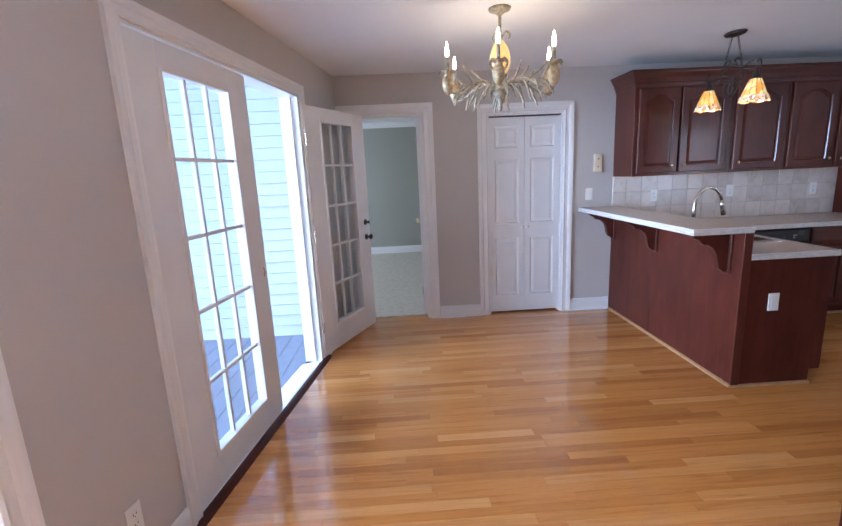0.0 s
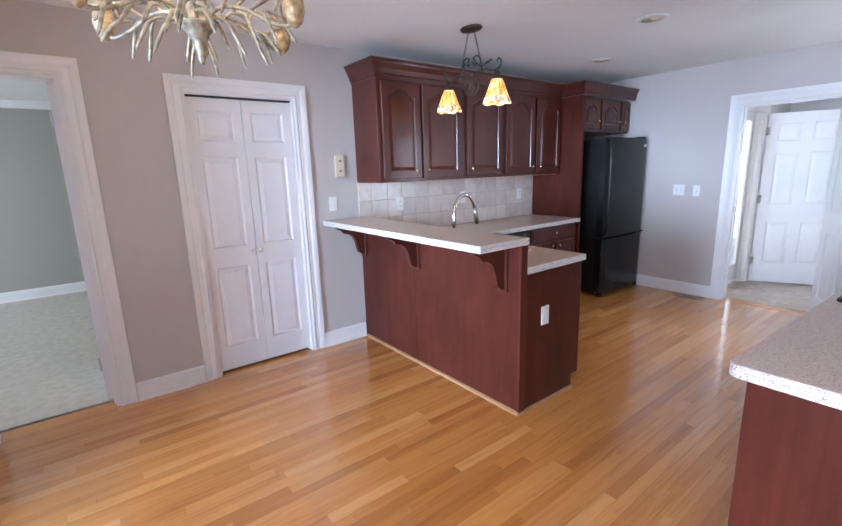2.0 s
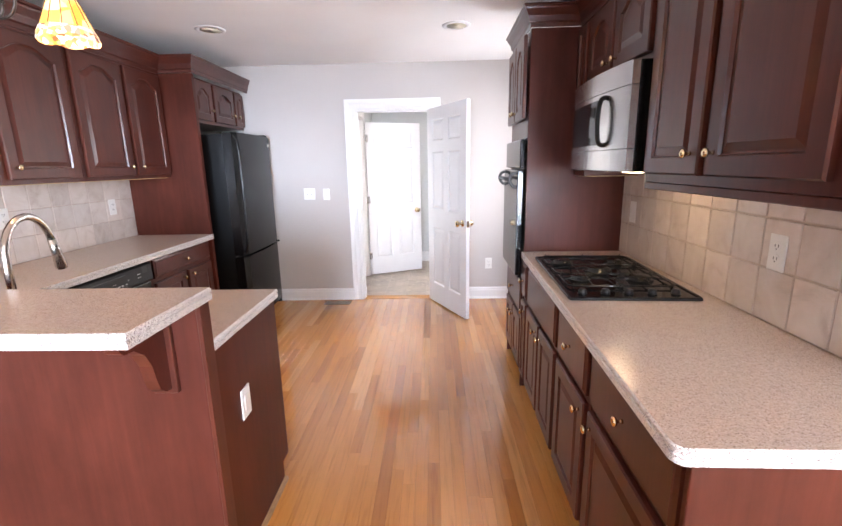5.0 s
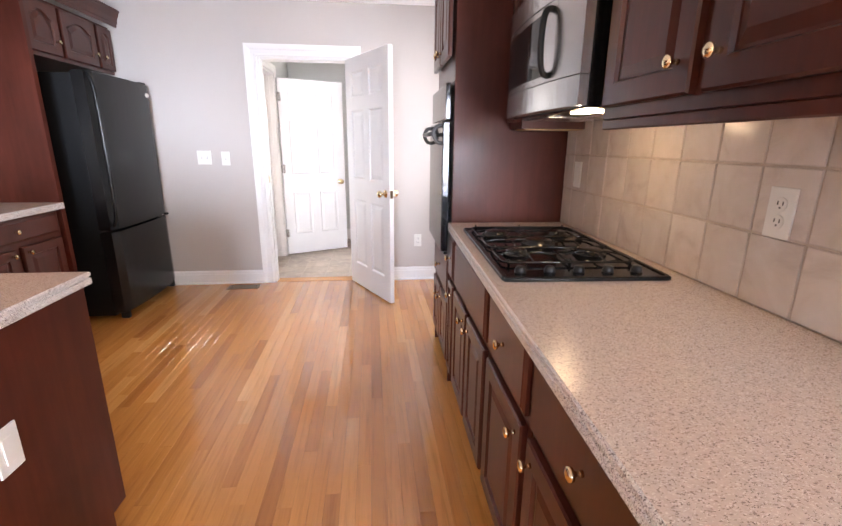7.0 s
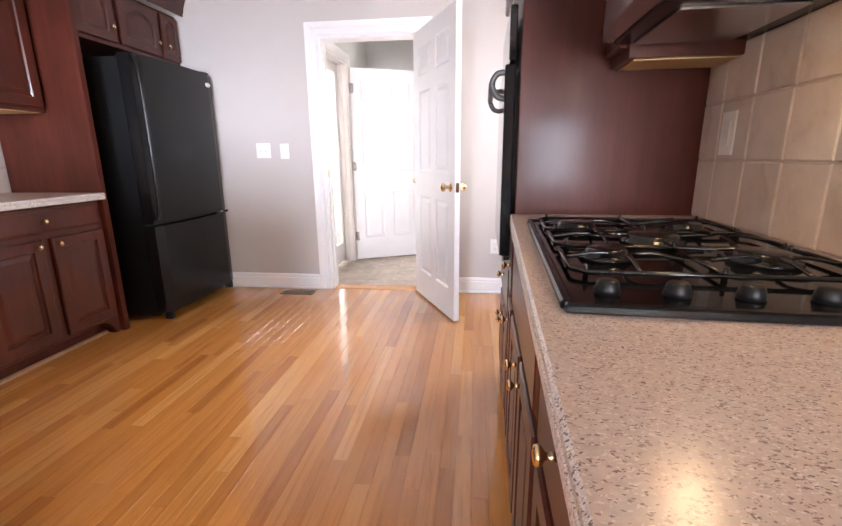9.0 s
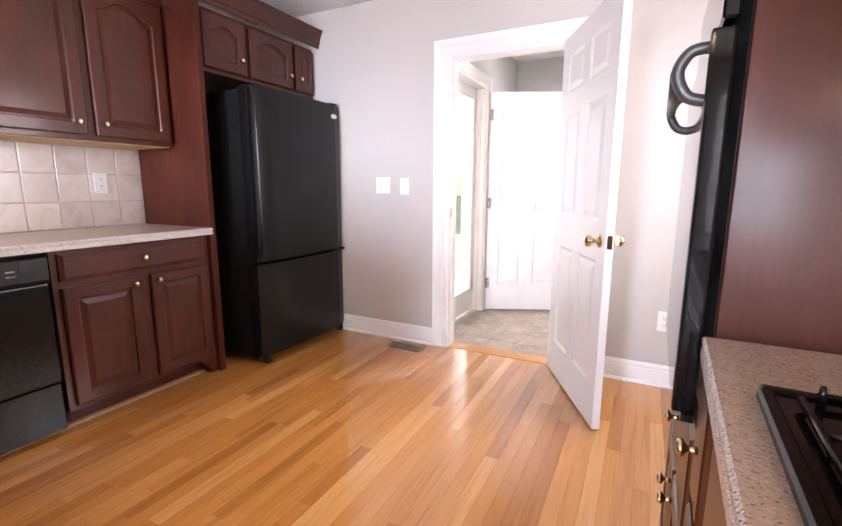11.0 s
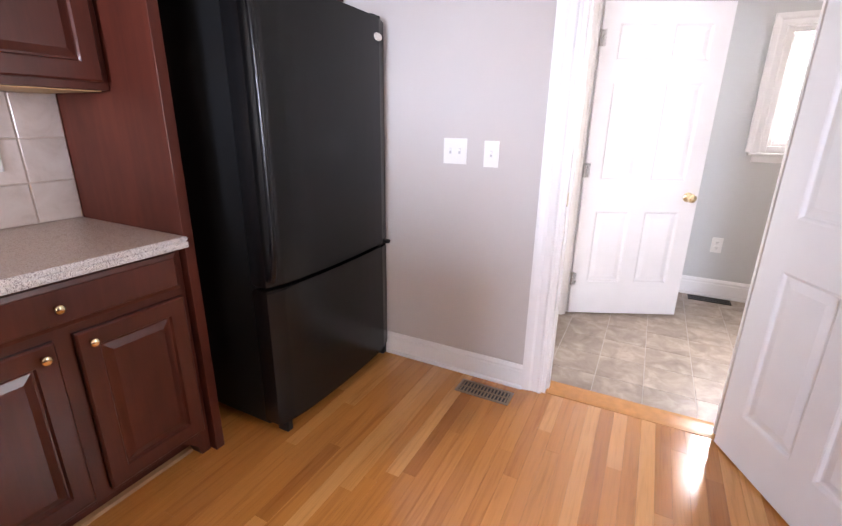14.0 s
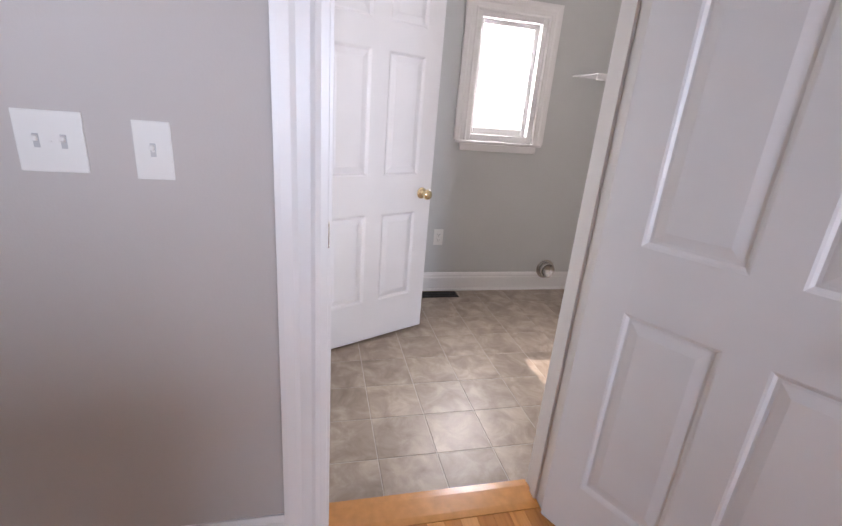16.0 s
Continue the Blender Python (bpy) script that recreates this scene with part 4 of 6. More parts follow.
dw = thing("dishwasher", "black built-in dishwasher with a button panel", "dishwasher", "", Matrix.Translation((5.36, 6.8, 0)))
part("body", boxes((5.052, 5.668, 0.01, 0.56, 0.02, 0.85)), BLACK_MATT, dw, "", F_NORTH)
dd = part("door", boxes((5.06, 5.66, 0.561, 0.605, 0.26, 0.715), bevel=0.008, seg=2), BLACK, dw, "", F_NORTH)
part("lower_panel", boxes((5.06, 5.66, 0.561, 0.595, 0.03, 0.255), bevel=0.004), BLACK, dw, "", F_NORTH)
cp = part("control_panel", prism(bmesh.new(), [(0.561, 0.72), (0.612, 0.72), (0.622, 0.735), (0.618, 0.83), (0.605, 0.842), (0.561, 0.842)], 5.06, 5.66, 0), BLACK_MATT, dw, "", F_NORTH)
part("handle_lip", boxes((5.10, 5.42, 0.612, 0.627, 0.798, 0.812), bevel=0.005, seg=2), BLACK_MATT, cp, "", F_NORTH)
for k in range(8):
    u = 5.205 + 0.027 * k + (0.008 if k == 7 else 0)
    part("button", boxes((u, u + 0.017, 0.619, 0.6235, 0.752, 0.7585), bevel=0.001), GREYMARK, cp, "", F_NORTH)
    part("print_mark", boxes((u + 0.006, u + 0.011, 0.619, 0.6222, 0.742, 0.7445)), GREYMARK, cp, "", F_NORTH)
for u0, u1, z0, z1 in ((5.515, 5.545, 0.785, 0.7895), (5.516, 5.528, 0.765, 0.769), (5.533, 5.548, 0.766, 0.768), (5.30, 5.325, 0.774, 0.7765), (5.425, 5.44, 0.774, 0.7765)):
    part("print_mark", boxes((u0, u1, 0.6185, 0.6222, z0, z1)), GREYMARK, cp, "", F_NORTH)
part("grip_pocket", boxes((5.56, 5.615, 0.6185, 0.6212, 0.785, 0.825), bevel=0.001), SLOT, cp, "dark grip pocket", F_NORTH)

fridge = thing("refrigerator", "black bottom-freezer refrigerator with textured doors", "refrigerator", "", Matrix.Translation((7.06, 6.7, 0)))
part("body", boxes((6.66, 7.485, 0.04, 0.72, 0.03, 1.70), bevel=0.006, seg=2), BLACK_MATT, fridge, "", F_NORTH)


def curved_door(u0, u1, z0, z1, v0, v1):
    """A slab whose front bows out a little across its width."""
    n, pts = 12, []
    for k in range(n + 1):
        s = k / n
        pts.append((u0 + (u1 - u0) * s, v1 - 0.022 * (2 * s - 1) ** 2 - (0.014 if k in (0, n) else 0)))
    bm = prism(bmesh.new(), [(u0, v0), *pts, (u1, v0)], z0, z1, 2)
    top = [e for e in bm.edges if all(abs(v.co.z - z1) < 1e-5 for v in e.verts) or all(abs(v.co.z - z0) < 1e-5 for v in e.verts)]
    bmesh.ops.bevel(bm, geom=top, offset=0.006, segments=2, affect="EDGES")
    return bm


fdoor = part("door", curved_door(6.64, 7.485, 0.672, 1.715, 0.722, 0.835), BLACK, fridge, "black textured refrigerator door", F_NORTH)
part("freezer_drawer", curved_door(6.64, 7.485, 0.06, 0.655, 0.722, 0.835), BLACK, fridge, "black textured freezer drawer", F_NORTH)
part("handle", tube(bmesh.new(), smooth_line([(6.652, 0.815, 0.70), (6.648, 0.845, 0.80), (6.648, 0.852, 1.2), (6.648, 0.845, 1.6), (6.652, 0.815, 1.70)]), 0.013, 10), BLACK, fdoor, "glossy black full-height grip", F_NORTH, smooth=True)
part("badge", lathe(bmesh.new(), [(0.034, 0), (0.032, 0.003), (0, 0.0035)], Matrix.Translation((7.40, 0.822, 1.635)) @ Matrix.Rotation(radians(-90), 4, "X") @ Matrix.Diagonal((1, 0.5, 1, 1)), 20), PLATE, fdoor, "small pale oval badge", F_NORTH)
part("hinge_cap", boxes((7.40, 7.475, 0.70, 0.79, 1.716, 1.735), bevel=0.006, seg=2), BLACK_MATT, fridge, "", F_NORTH)
part("hinge_pin", boxes((7.465, 7.492, 0.79, 0.822, 0.655, 0.672), bevel=0.003), BLACK_MATT, fridge, "", F_NORTH)
for u in (6.68, 7.44):
    part("foot", boxes((u, u + 0.035, 0.74, 0.80, 0.0, 0.06), bevel=0.006), BLACK_MATT, fridge, "", F_NORTH)
for u in (6.70, 7.44):
    part("rear_foot", boxes((u, u + 0.03, 0.08, 0.12, 0.0, 0.03)), BLACK_MATT, fridge, "", F_NORTH)


# ---- worktops ----
def slab_top(outline, z0, z1, parent, frame_=None):
    """A worktop: a flat slab and, round it, a doubled edge band with a groove."""
    h = z1 - z0
    band = [(z0, 0.004), (z0 + 0.003, 0.0), (z0 + h * 0.5, 0.0), (z0 + h * 0.55, 0.004), (z0 + h * 0.62, 0.004), (z0 + h * 0.67, 0.0), (z1 - 0.004, 0.0), (z1, 0.004)]
    core = [(z0, 0.004), (z0 + 0.003, 0.012), (z1 - 0.006, 0.012), (z1, 0.004)]
    n = len(outline)
    c = [Vector(p) for p in outline]

    def rings_of(bm, levels):
        rings = []
        for z, ins in levels:
            ring = []
            for i in range(n):
                a, b = (c[i] - c[i - 1]).normalized(), (c[(i + 1) % n] - c[i]).normalized()
                na, nb = Vector((-a.y, a.x)), Vector((-b.y, b.x))
                m = na + nb
                m = m / max(0.3, m.dot(na))
                ring.append(bm.verts.new((*(c[i] + ins * m), z)))
            rings.append(ring)
        for lo, hi in zip(rings, rings[1:]):
            for k in range(n):
                bm.faces.new((lo[k], lo[(k + 1) % n], hi[(k + 1) % n], hi[k]))
        return rings

    bm = bmesh.new()
    rings = rings_of(bm, core)
    bm.faces.new(rings[0][::-1])
    bm.faces.new(rings[-1])
    slab = part("slab", bm, COUNTER, parent, "", frame_)
    bm = bmesh.new()
    rings_of(bm, band)
    part("edge_band", bm, COUNTER_EDGE, slab, "pale speckled edge with a groove", frame_)


def round_corner(x, y, r, a0, a1, n=6):
    return [(x + r * math.cos(radians(a0 + (a1 - a0) * k / n)), y + r * math.sin(radians(a0 + (a1 - a0) * k / n))) for k in range(n + 1)]


Z0, Z1 = 0.855, 0.895
wt = thing("worktop_north", "beige speckled laminate worktop with a pale grooved edge", "worktop", "", Matrix.Translation((5.4, 6.8, Z0)))
SINK = (4.37, 4.70, 5.72, 6.28)
for o in ([(4.785, 6.455), (6.465, 6.455), (6.465, 7.098), (4.785, 7.098)], [(4.208, SINK[3]), (4.785, SINK[3]), (4.785, 7.098), (4.208, 7.098)],
          [(4.208, 5.335), (4.785, 5.335), (4.785, SINK[2]), (4.208, SINK[2])], [(4.208, SINK[2]), (SINK[0], SINK[2]), (SINK[0], SINK[3]), (4.208, SINK[3])], [(SINK[1], SINK[2]), (4.785, SINK[2]), (4.785, SINK[3]), (SINK[1], SINK[3])]):
    slab_top(o, Z0, Z1, wt)
sink = thing("sink", "stainless steel drop-in sink in the peninsula", "sink", "", Matrix.Translation((4.54, 6.0, 0.9)))
x0, x1, y0, y1 = SINK
part("rim", boxes((x0 - 0.02, x0 + 0.012, y0 - 0.02, y1 + 0.02, Z1 + 0.0005, Z1 + 0.006), (x1 - 0.012, x1 + 0.02, y0 - 0.02, y1 + 0.02, Z1 + 0.0005, Z1 + 0.006), (x0 + 0.012, x1 - 0.012, y0 - 0.02, y0 + 0.012, Z1 + 0.0005, Z1 + 0.006), (x0 + 0.012, x1 - 0.012, y1 - 0.012, y1 + 0.02, Z1 + 0.0005, Z1 + 0.006)), STEEL, sink)
part("basin", boxes((x0 + 0.004, x0 + 0.01, y0 + 0.004, y1 - 0.004, 0.70, Z1), (x1 - 0.01, x1 - 0.004, y0 + 0.004, y1 - 0.004, 0.70, Z1), (x0 + 0.01, x1 - 0.01, y0 + 0.004, y0 + 0.01, 0.70, Z1), (x0 + 0.01, x1 - 0.01, y1 - 0.01, y1 - 0.004, 0.70, Z1), (x0 + 0.01, x1 - 0.01, y0 + 0.01, y1 - 0.01, 0.70, 0.706)), STEEL, sink)
faucet = thing("faucet", "brushed nickel gooseneck pull-down faucet", "faucet", "", Matrix.Translation((4.29, 6.04, Z1)))
part("base", lathe(bmesh.new(), [(0.027, 0), (0.027, 0.006), (0.021, 0.014), (0.018, 0.06), (0.015, 0.09), (0.013, 0.12)], Matrix.Translation((4.29, 6.04, Z1))), NICKEL, faucet, smooth=True)
d = Vector((0.97, 0.24, 0))
neck = [Vector((4.29, 6.04, Z1 + 0.1)), Vector((4.29, 6.04, Z1 + 0.22))] + [Vector((4.29, 6.04, Z1 + 0.24)) + d * (0.135 - 0.135 * math.cos(radians(a))) + Vector((0, 0, 0.135 * math.sin(radians(a)))) for a in range(15, 166, 15)]
end = neck[-1]
part("neck", tube(bmesh.new(), neck, 0.0125, 12), NICKEL, faucet, smooth=True)
part("spray_head", tube(bmesh.new(), [end, end + Vector((0.012, 0.003, -0.045)), end + Vector((0.03, 0.007, -0.11)), end + Vector((0.033, 0.008, -0.118))], [0.0135, 0.016, 0.021, 0.018], 14), NICKEL, faucet, smooth=True)
part("handle_stem", lathe(bmesh.new(), [(0.02, 0), (0.02, 0.006), (0.013, 0.012), (0.012, 0.06), (0.014, 0.075), (0.008, 0.085), (0, 0.086)], Matrix.Translation((4.285, 6.16, Z1))), NICKEL, faucet, smooth=True)
part("lever", tube(bmesh.new(), smooth_line([(4.285, 6.16, Z1 + 0.075), (4.278, 6.165, Z1 + 0.11), (4.262, 6.172, Z1 + 0.15)]), [0.007, 0.006, 0.006, 0.006, 0.006, 0.006, 0.006, 0.006, 0.006, 0.006, 0.007, 0.007, 0.008], 10), NICKEL, faucet, smooth=True)

# ---- peninsula ----
pen = thing("peninsula", "dark cherry peninsula with a panelled back and end", "cabinet", "", Matrix.Translation((4.4, 6.2, 0)))
part("back_panel", boxes((4.157, 4.172, 5.352, 6.336, 0.0, 1.03), bevel=0.0015), WOOD_FLAT, pen, "cherry veneer panel with a seam")
part("back_panel", boxes((4.157, 4.172, 6.340, 7.097, 0.0, 1.03), bevel=0.0015), WOOD_FLAT, pen, "cherry veneer panel with a seam")
part("knee_wall", boxes((4.1725, 4.206, 5.356, 7.097, 0.0, 1.03)), WOOD_FLAT, pen)
part("corner_post", boxes((4.152, 4.208, 5.337, 5.3515, 0.0, 1.031), bevel=0.002), WOOD, pen)
part("end_panel", prism(bmesh.new(), [(4.2085, 0.0), (4.685, 0.0), (4.685, 0.095), (4.757, 0.095), (4.757, 0.854), (4.2085, 0.854)], 5.345, 5.362, 1), WOOD_FLAT, pen, "dark cherry end panel notched for the toe kick")
part("body", boxes((4.207, 4.745, 5.363, 6.5, 0.095, 0.853)), WOOD, pen)
part("toe_kick", boxes((4.207, 4.675, 5.364, 6.5, 0.0, 0.0945)), WOOD_FLAT, pen)
part("door", cabinet_front(bmesh.new(), 5.40, 5.72, 0.12, 0.83, 0.0, 0), WOOD, pen, "", Matrix(((0, 1, 0, 4.746), (1, 0, 0, 0), (0, 0, 1, 0), (0, 0, 0, 1))))
part("door", cabinet_front(bmesh.new(), 5.75, 6.10, 0.12, 0.83, 0.0, 0), WOOD, pen, "", Matrix(((0, 1, 0, 4.746), (1, 0, 0, 0), (0, 0, 1, 0), (0, 0, 0, 1))))
bar = thing("bar_top", "raised pale laminate breakfast bar top", "worktop", "", Matrix.Translation((3.97, 6.2, 1.03)))
slab_top([(3.81, 5.315), (4.19, 5.315), (4.19, 7.098), (3.81, 7.098)], 1.032, 1.072, bar)
for y in (5.47, 6.30, 7.04):
    cb = thing("corbel", "dark cherry scrolled corbel under the bar top", "corbel", "bar top corbels", Matrix.Translation((4.157, y, 1.03)))
    out = [(4.156, 1.03), (3.90, 1.03), (3.895, 1.0)]
    out += [(3.95 - 0.02 * math.cos(radians(a)) + 0.02, 0.985 - 0.035 * math.sin(radians(a))) for a in (20, 50, 80)]
    out += [(4.005, 0.945), (4.045, 0.915), (4.068, 0.87), (4.078, 0.82), (4.09, 0.785), (4.115, 0.765), (4.156, 0.76)]
    part("bracket", prism(bmesh.new(), out, y - 0.02, y + 0.02, 1), WOOD, cb)
    part("back_plate", boxes((4.140, 4.1565, y - 0.038, y + 0.038, 0.745, 1.03), bevel=0.002), WOOD, cb)
q2 = thing("shoe_moulding", "pale oak quarter-round along the peninsula", "moulding", "quarter-round mouldings", Matrix.Translation((4.15, 6.2, 0)))
part("strip", prism(bmesh.new(), [(4.1565, 0.0), (4.139, 0.0), (4.143, 0.012), (4.1565, 0.018)], 5.337, 7.08, 1), QUARTER, q2)
part("strip", prism(bmesh.new(), [(5.344, 0.0), (5.328, 0.0), (5.331, 0.012), (5.344, 0.017)], 4.157, 4.69, 0), QUARTER, q2)
F_PEN = Matrix(((1, 0, 0, 0), (0, -1, 0, 5.345), (0, 0, 1, 0), (0, 0, 0, 1)))
plate("outlet", F_PEN, 4.385, 0.575, "rocker", 1, label="white plastic cover plate on the peninsula end")

# ---- kitchen, south run ----
D = 0.565
LOW, HIGH = (0.12, 0.60), (0.628, 0.838)
RUN = "base cabinets under the cooktop run"
cabinet("base_cabinet", F_SOUTH, 3.689, 4.285, D, 0.0, 0.853, "wide dark cherry base cabinet with a drawer over a door", [(3.72, 4.265, *LOW, 0, 4.225, 0.555)], [(3.72, 4.265, *HIGH, True)], toe=0.095, group=RUN)
cabinet("base_cabinet", F_SOUTH, 4.285, 4.70, D, 0.0, 0.853, "dark cherry base cabinet with a drawer over a door", [(4.31, 4.68, *LOW, 0, 4.35, 0.555)], [(4.31, 4.68, *HIGH, True)], toe=0.095, group=RUN)
cabinet("base_cabinet", F_SOUTH, 4.70, 5.38, D, 0.0, 0.853, "dark cherry cooktop base cabinet with two doors", [(4.725, 5.025, *LOW, 0, 4.985, 0.555), (5.055, 5.355, *LOW, 0, 5.095, 0.555)], [(4.725, 5.355, *HIGH, False)], toe=0.095, group=RUN)
cabinet("base_cabinet", F_SOUTH, 5.38, 5.55, D, 0.0, 0.853, "narrow dark cherry base cabinet with a drawer over a door", [(5.40, 5.535, *LOW, 0, 5.425, 0.555)], [(5.40, 5.535, *HIGH, True)], toe=0.095, group=RUN)
endp = thing("end_panel", "dark cherry end panel of the cooktop run", "panel", "", Matrix.Translation((3.655, 3.8, 0)))
part("panel", boxes((3.668, 3.687, 0.002, 0.592, 0.0, 0.854), bevel=0.002), WOOD_FLAT, endp, "", F_SOUTH)
ws = thing("worktop_south", "beige speckled laminate worktop with a rounded front corner", "worktop", "", Matrix.Translation((4.6, 3.85, Z0)))
R = 0.03
slab_top([(3.645, 0.002), (5.549, 0.002), (5.549, 0.59), *round_corner(3.645 + R, 0.638 - R, R, 90, 180)], Z0, Z1, ws, F_SOUTH)

ct = thing("cooktop", "black five-burner gas cooktop with cast iron grates", "cooktop", "", Matrix.Translation((4.95, 3.85, Z1)))
cx0, cx1, cy0, cy1 = 4.56, 5.33, 3.595, 4.09
CT = Matrix.Translation((4.95, 3.85, 0)) @ Matrix.Rotation(radians(-3), 4, "Z") @ Matrix.Translation((-4.95, -3.85, 0))
part("glass_top", boxes((cx0, cx1, cy0, cy1, Z1 + 0.001, Z1 + 0.010), bevel=0.003, seg=2), GLOSS, ct, "", CT)
part("trim_rim", boxes((cx0 - 0.004, cx0 + 0.012, cy0, cy1, Z1 + 0.0005, Z1 + 0.014), (cx1 - 0.012, cx1 + 0.004, cy0, cy1, Z1 + 0.0005, Z1 + 0.014), (cx0 + 0.012, cx1 - 0.012, cy1 - 0.012, cy1 + 0.004, Z1 + 0.0005, Z1 + 0.014), (cx0 + 0.012, cx1 - 0.012, cy0 - 0.004, cy0 + 0.012, Z1 + 0.0005, Z1 + 0.014), bevel=0.003), BLACK, ct, "", CT)
for x, y, r in ((4.84, 3.72, 0.045), (4.84, 3.98, 0.036), (5.17, 3.72, 0.036), (5.17, 3.98, 0.045), (5.005, 3.85, 0.052)):
    b = part("burner", lathe(bmesh.new(), [(r + 0.012, 0), (r + 0.01, 0.008), (r, 0.010), (r, 0.018), (r - 0.006, 0.022), (0, 0.023)], Matrix.Translation((x, y, Z1 + 0.010)), 24), IRON, ct, frame_=CT, smooth=True)
ZG = Z1 + 0.026
for gx0, gx1 in ((4.70, 4.905), (4.915, 5.095), (5.105, 5.31)):
    bm = bmesh.new()
    lo, hi, mid = cy0 + 0.03, cy1 - 0.03, (cy0 + cy1) / 2
    ring = [(gx0 + 0.02, lo), (gx1 - 0.02, lo), (gx1, lo + 0.02), (gx1, hi - 0.02), (gx1 - 0.02, hi), (gx0 + 0.02, hi), (gx0, hi - 0.02), (gx0, lo + 0.02)]
    tube(bm, [(x, y, ZG - 0.006) for x, y in ring], 0.004, 6, close=True)
    gm = (gx0 + gx1) / 2
    for y in (lo + 0.10, hi - 0.10):
        for sx in (-1, 1):
            tube(bm, smooth_line([(gm + sx * (gx1 - gx0) / 2, y, ZG - 0.006), (gm + sx * 0.05, y, ZG + 0.003), (gm + sx * 0.018, y, ZG + 0.002)], 3), 0.0035, 6)
        for sy in (-1, 1):
            tube(bm, smooth_line([(gm, y + sy * 0.095, ZG - 0.006), (gm, y + sy * 0.05, ZG + 0.003), (gm, y + sy * 0.02, ZG + 0.002)], 3), 0.0035, 6)
    tube(bm, [(gx0, mid, ZG - 0.006), (gx1, mid, ZG - 0.006)], 0.0035, 6)
    for x in (gx0 + 0.004, gx1 - 0.004):
        for y in (lo + 0.02, mid, hi - 0.02):
            tube(bm, [(x, y, Z1 + 0.010), (x, y, ZG - 0.002), (x, y, ZG + 0.006)], [0.005, 0.004, 0.003], 6)
    part("grate", bm, IRON, ct, "cast iron grate", frame_=CT, smooth=True)
for k in range(5):
    y = cy0 + 0.07 + 0.09 * k
    part("control_knob", lathe(bmesh.new(), [(0.018, 0), (0.0165, 0.008), (0.014, 0.017), (0.012, 0.019), (0, 0.0195)], Matrix.Translation((4.625, y, Z1 + 0.010)), 16), BLACK_MATT, ct, "black control knob with a pale mark", frame_=CT, smooth=True)

# oven tower
F_S = F_SOUTH
tw = thing("oven_cabinet", "tall dark cherry oven cabinet", "cabinet", "", Matrix.Translation((5.85, 3.8, 0)))
for nm, r in (("side_panel", (5.552, 5.572, 0.002, 0.572, 0, 2.14)), ("side_panel", (6.13, 6.15, 0.002, 0.572, 0, 2.14)), ("body", (5.573, 6.129, 0.002, 0.565, 0.1, 0.72)), ("upper_body", (5.573, 6.129, 0.002, 0.572, 1.56, 2.139)), ("toe_kick", (5.573, 6.129, 0.002, 0.51, 0, 0.099)), ("back", (5.573, 6.129, 0.002, 0.02, 0.721, 1.559))):
    part(nm, boxes(r, bevel=0.0015), WOOD_FLAT if nm == "side_panel" else WOOD, tw, "", F_S)
for a, b, k in ((5.575, 5.845, 5.81), (5.86, 6.13, 5.89)):
    dr = part("door", cabinet_front(bmesh.new(), a, b, 1.67, 2.115, 0.586, 0.04), WOOD, tw, "", F_S)
    knob(dr, F_S, k, 0.606, 1.72)
    dr = part("door", cabinet_front(bmesh.new(), a, b, 0.12, 0.46, 0.566, 0), WOOD, tw, "", F_S)
    knob(dr, F_S, k, 0.586, 0.41)
dr = part("drawer_front", drawer_front(bmesh.new(), 5.575, 6.13, 0.49, 0.70, 0.566), WOOD, tw, "", F_S)
knob(dr, F_S, 5.85, 0.586, 0.6)
crown("crown_moulding", F_S, [(5.552, 6.15, 0.572, 1, 1)], 2.142, 2.25, 0.05, "dark cherry crown moulding on the oven cabinet")
ov = thing("wall_oven", "black built-in wall oven with a curved towel-bar handle", "oven", "", Matrix.Translation((5.85, 4.1, 0.75)))
part("body", boxes((5.58, 6.12, 0.03, 0.572, 0.725, 1.555)), BLACK_MATT, ov, "", F_S)
od = part("door", boxes((5.575, 6.127, 0.586, 0.622, 0.74, 1.38), bevel=0.006, seg=2), GLOSS, ov, "", F_S)
part("control_panel", boxes((5.575, 6.127, 0.586, 0.610, 1.39, 1.555), bevel=0.004), GLOSS, ov, "", F_S)
part("vent_grille", boxes((5.575, 6.127, 0.586, 0.606, 0.725, 0.737)), BLACK_MATT, ov, "", F_S)
hb = bmesh.new()
tube(hb, [(5.62, 0.662, 1.325), (6.08, 0.662, 1.325)], 0.011, 10)
for u in (5.62, 6.08):
    tube(hb, smooth_line([(u, 0.618, 1.362), (u, 0.646, 1.357), (u, 0.662, 1.325), (u, 0.646, 1.288), (u, 0.618, 1.278)]), 0.010, 8)
part("handle", hb, SATIN, od, "satin grey bar handle with looped ends", F_S, smooth=True)

# wall cabinets and microwave
cabinet("wall_cabinet", F_S, 3.70, 4.635, 0.30, 1.345, 2.14, "dark cherry wall cabinet with two glossy raised-panel doors", [(3.815, 4.225, 1.375, 2.115, A, 4.185, 1.44), (4.262, 4.61, 1.375, 2.115, A, 4.302, 1.44)], group="wall cabinets over the cooktop run", bottom=MAPLE)
cabinet("wall_cabinet", F_S, 4.637, 5.365, 0.30, 1.785, 2.14, "dark cherry cabinet over the microwave with two doors", [(4.66, 5.0, 1.81, 2.115, 0.04, 4.96, 1.85), (5.02, 5.345, 1.81, 2.115, 0.04, 5.06, 1.85)], group="wall cabinets over the cooktop run")
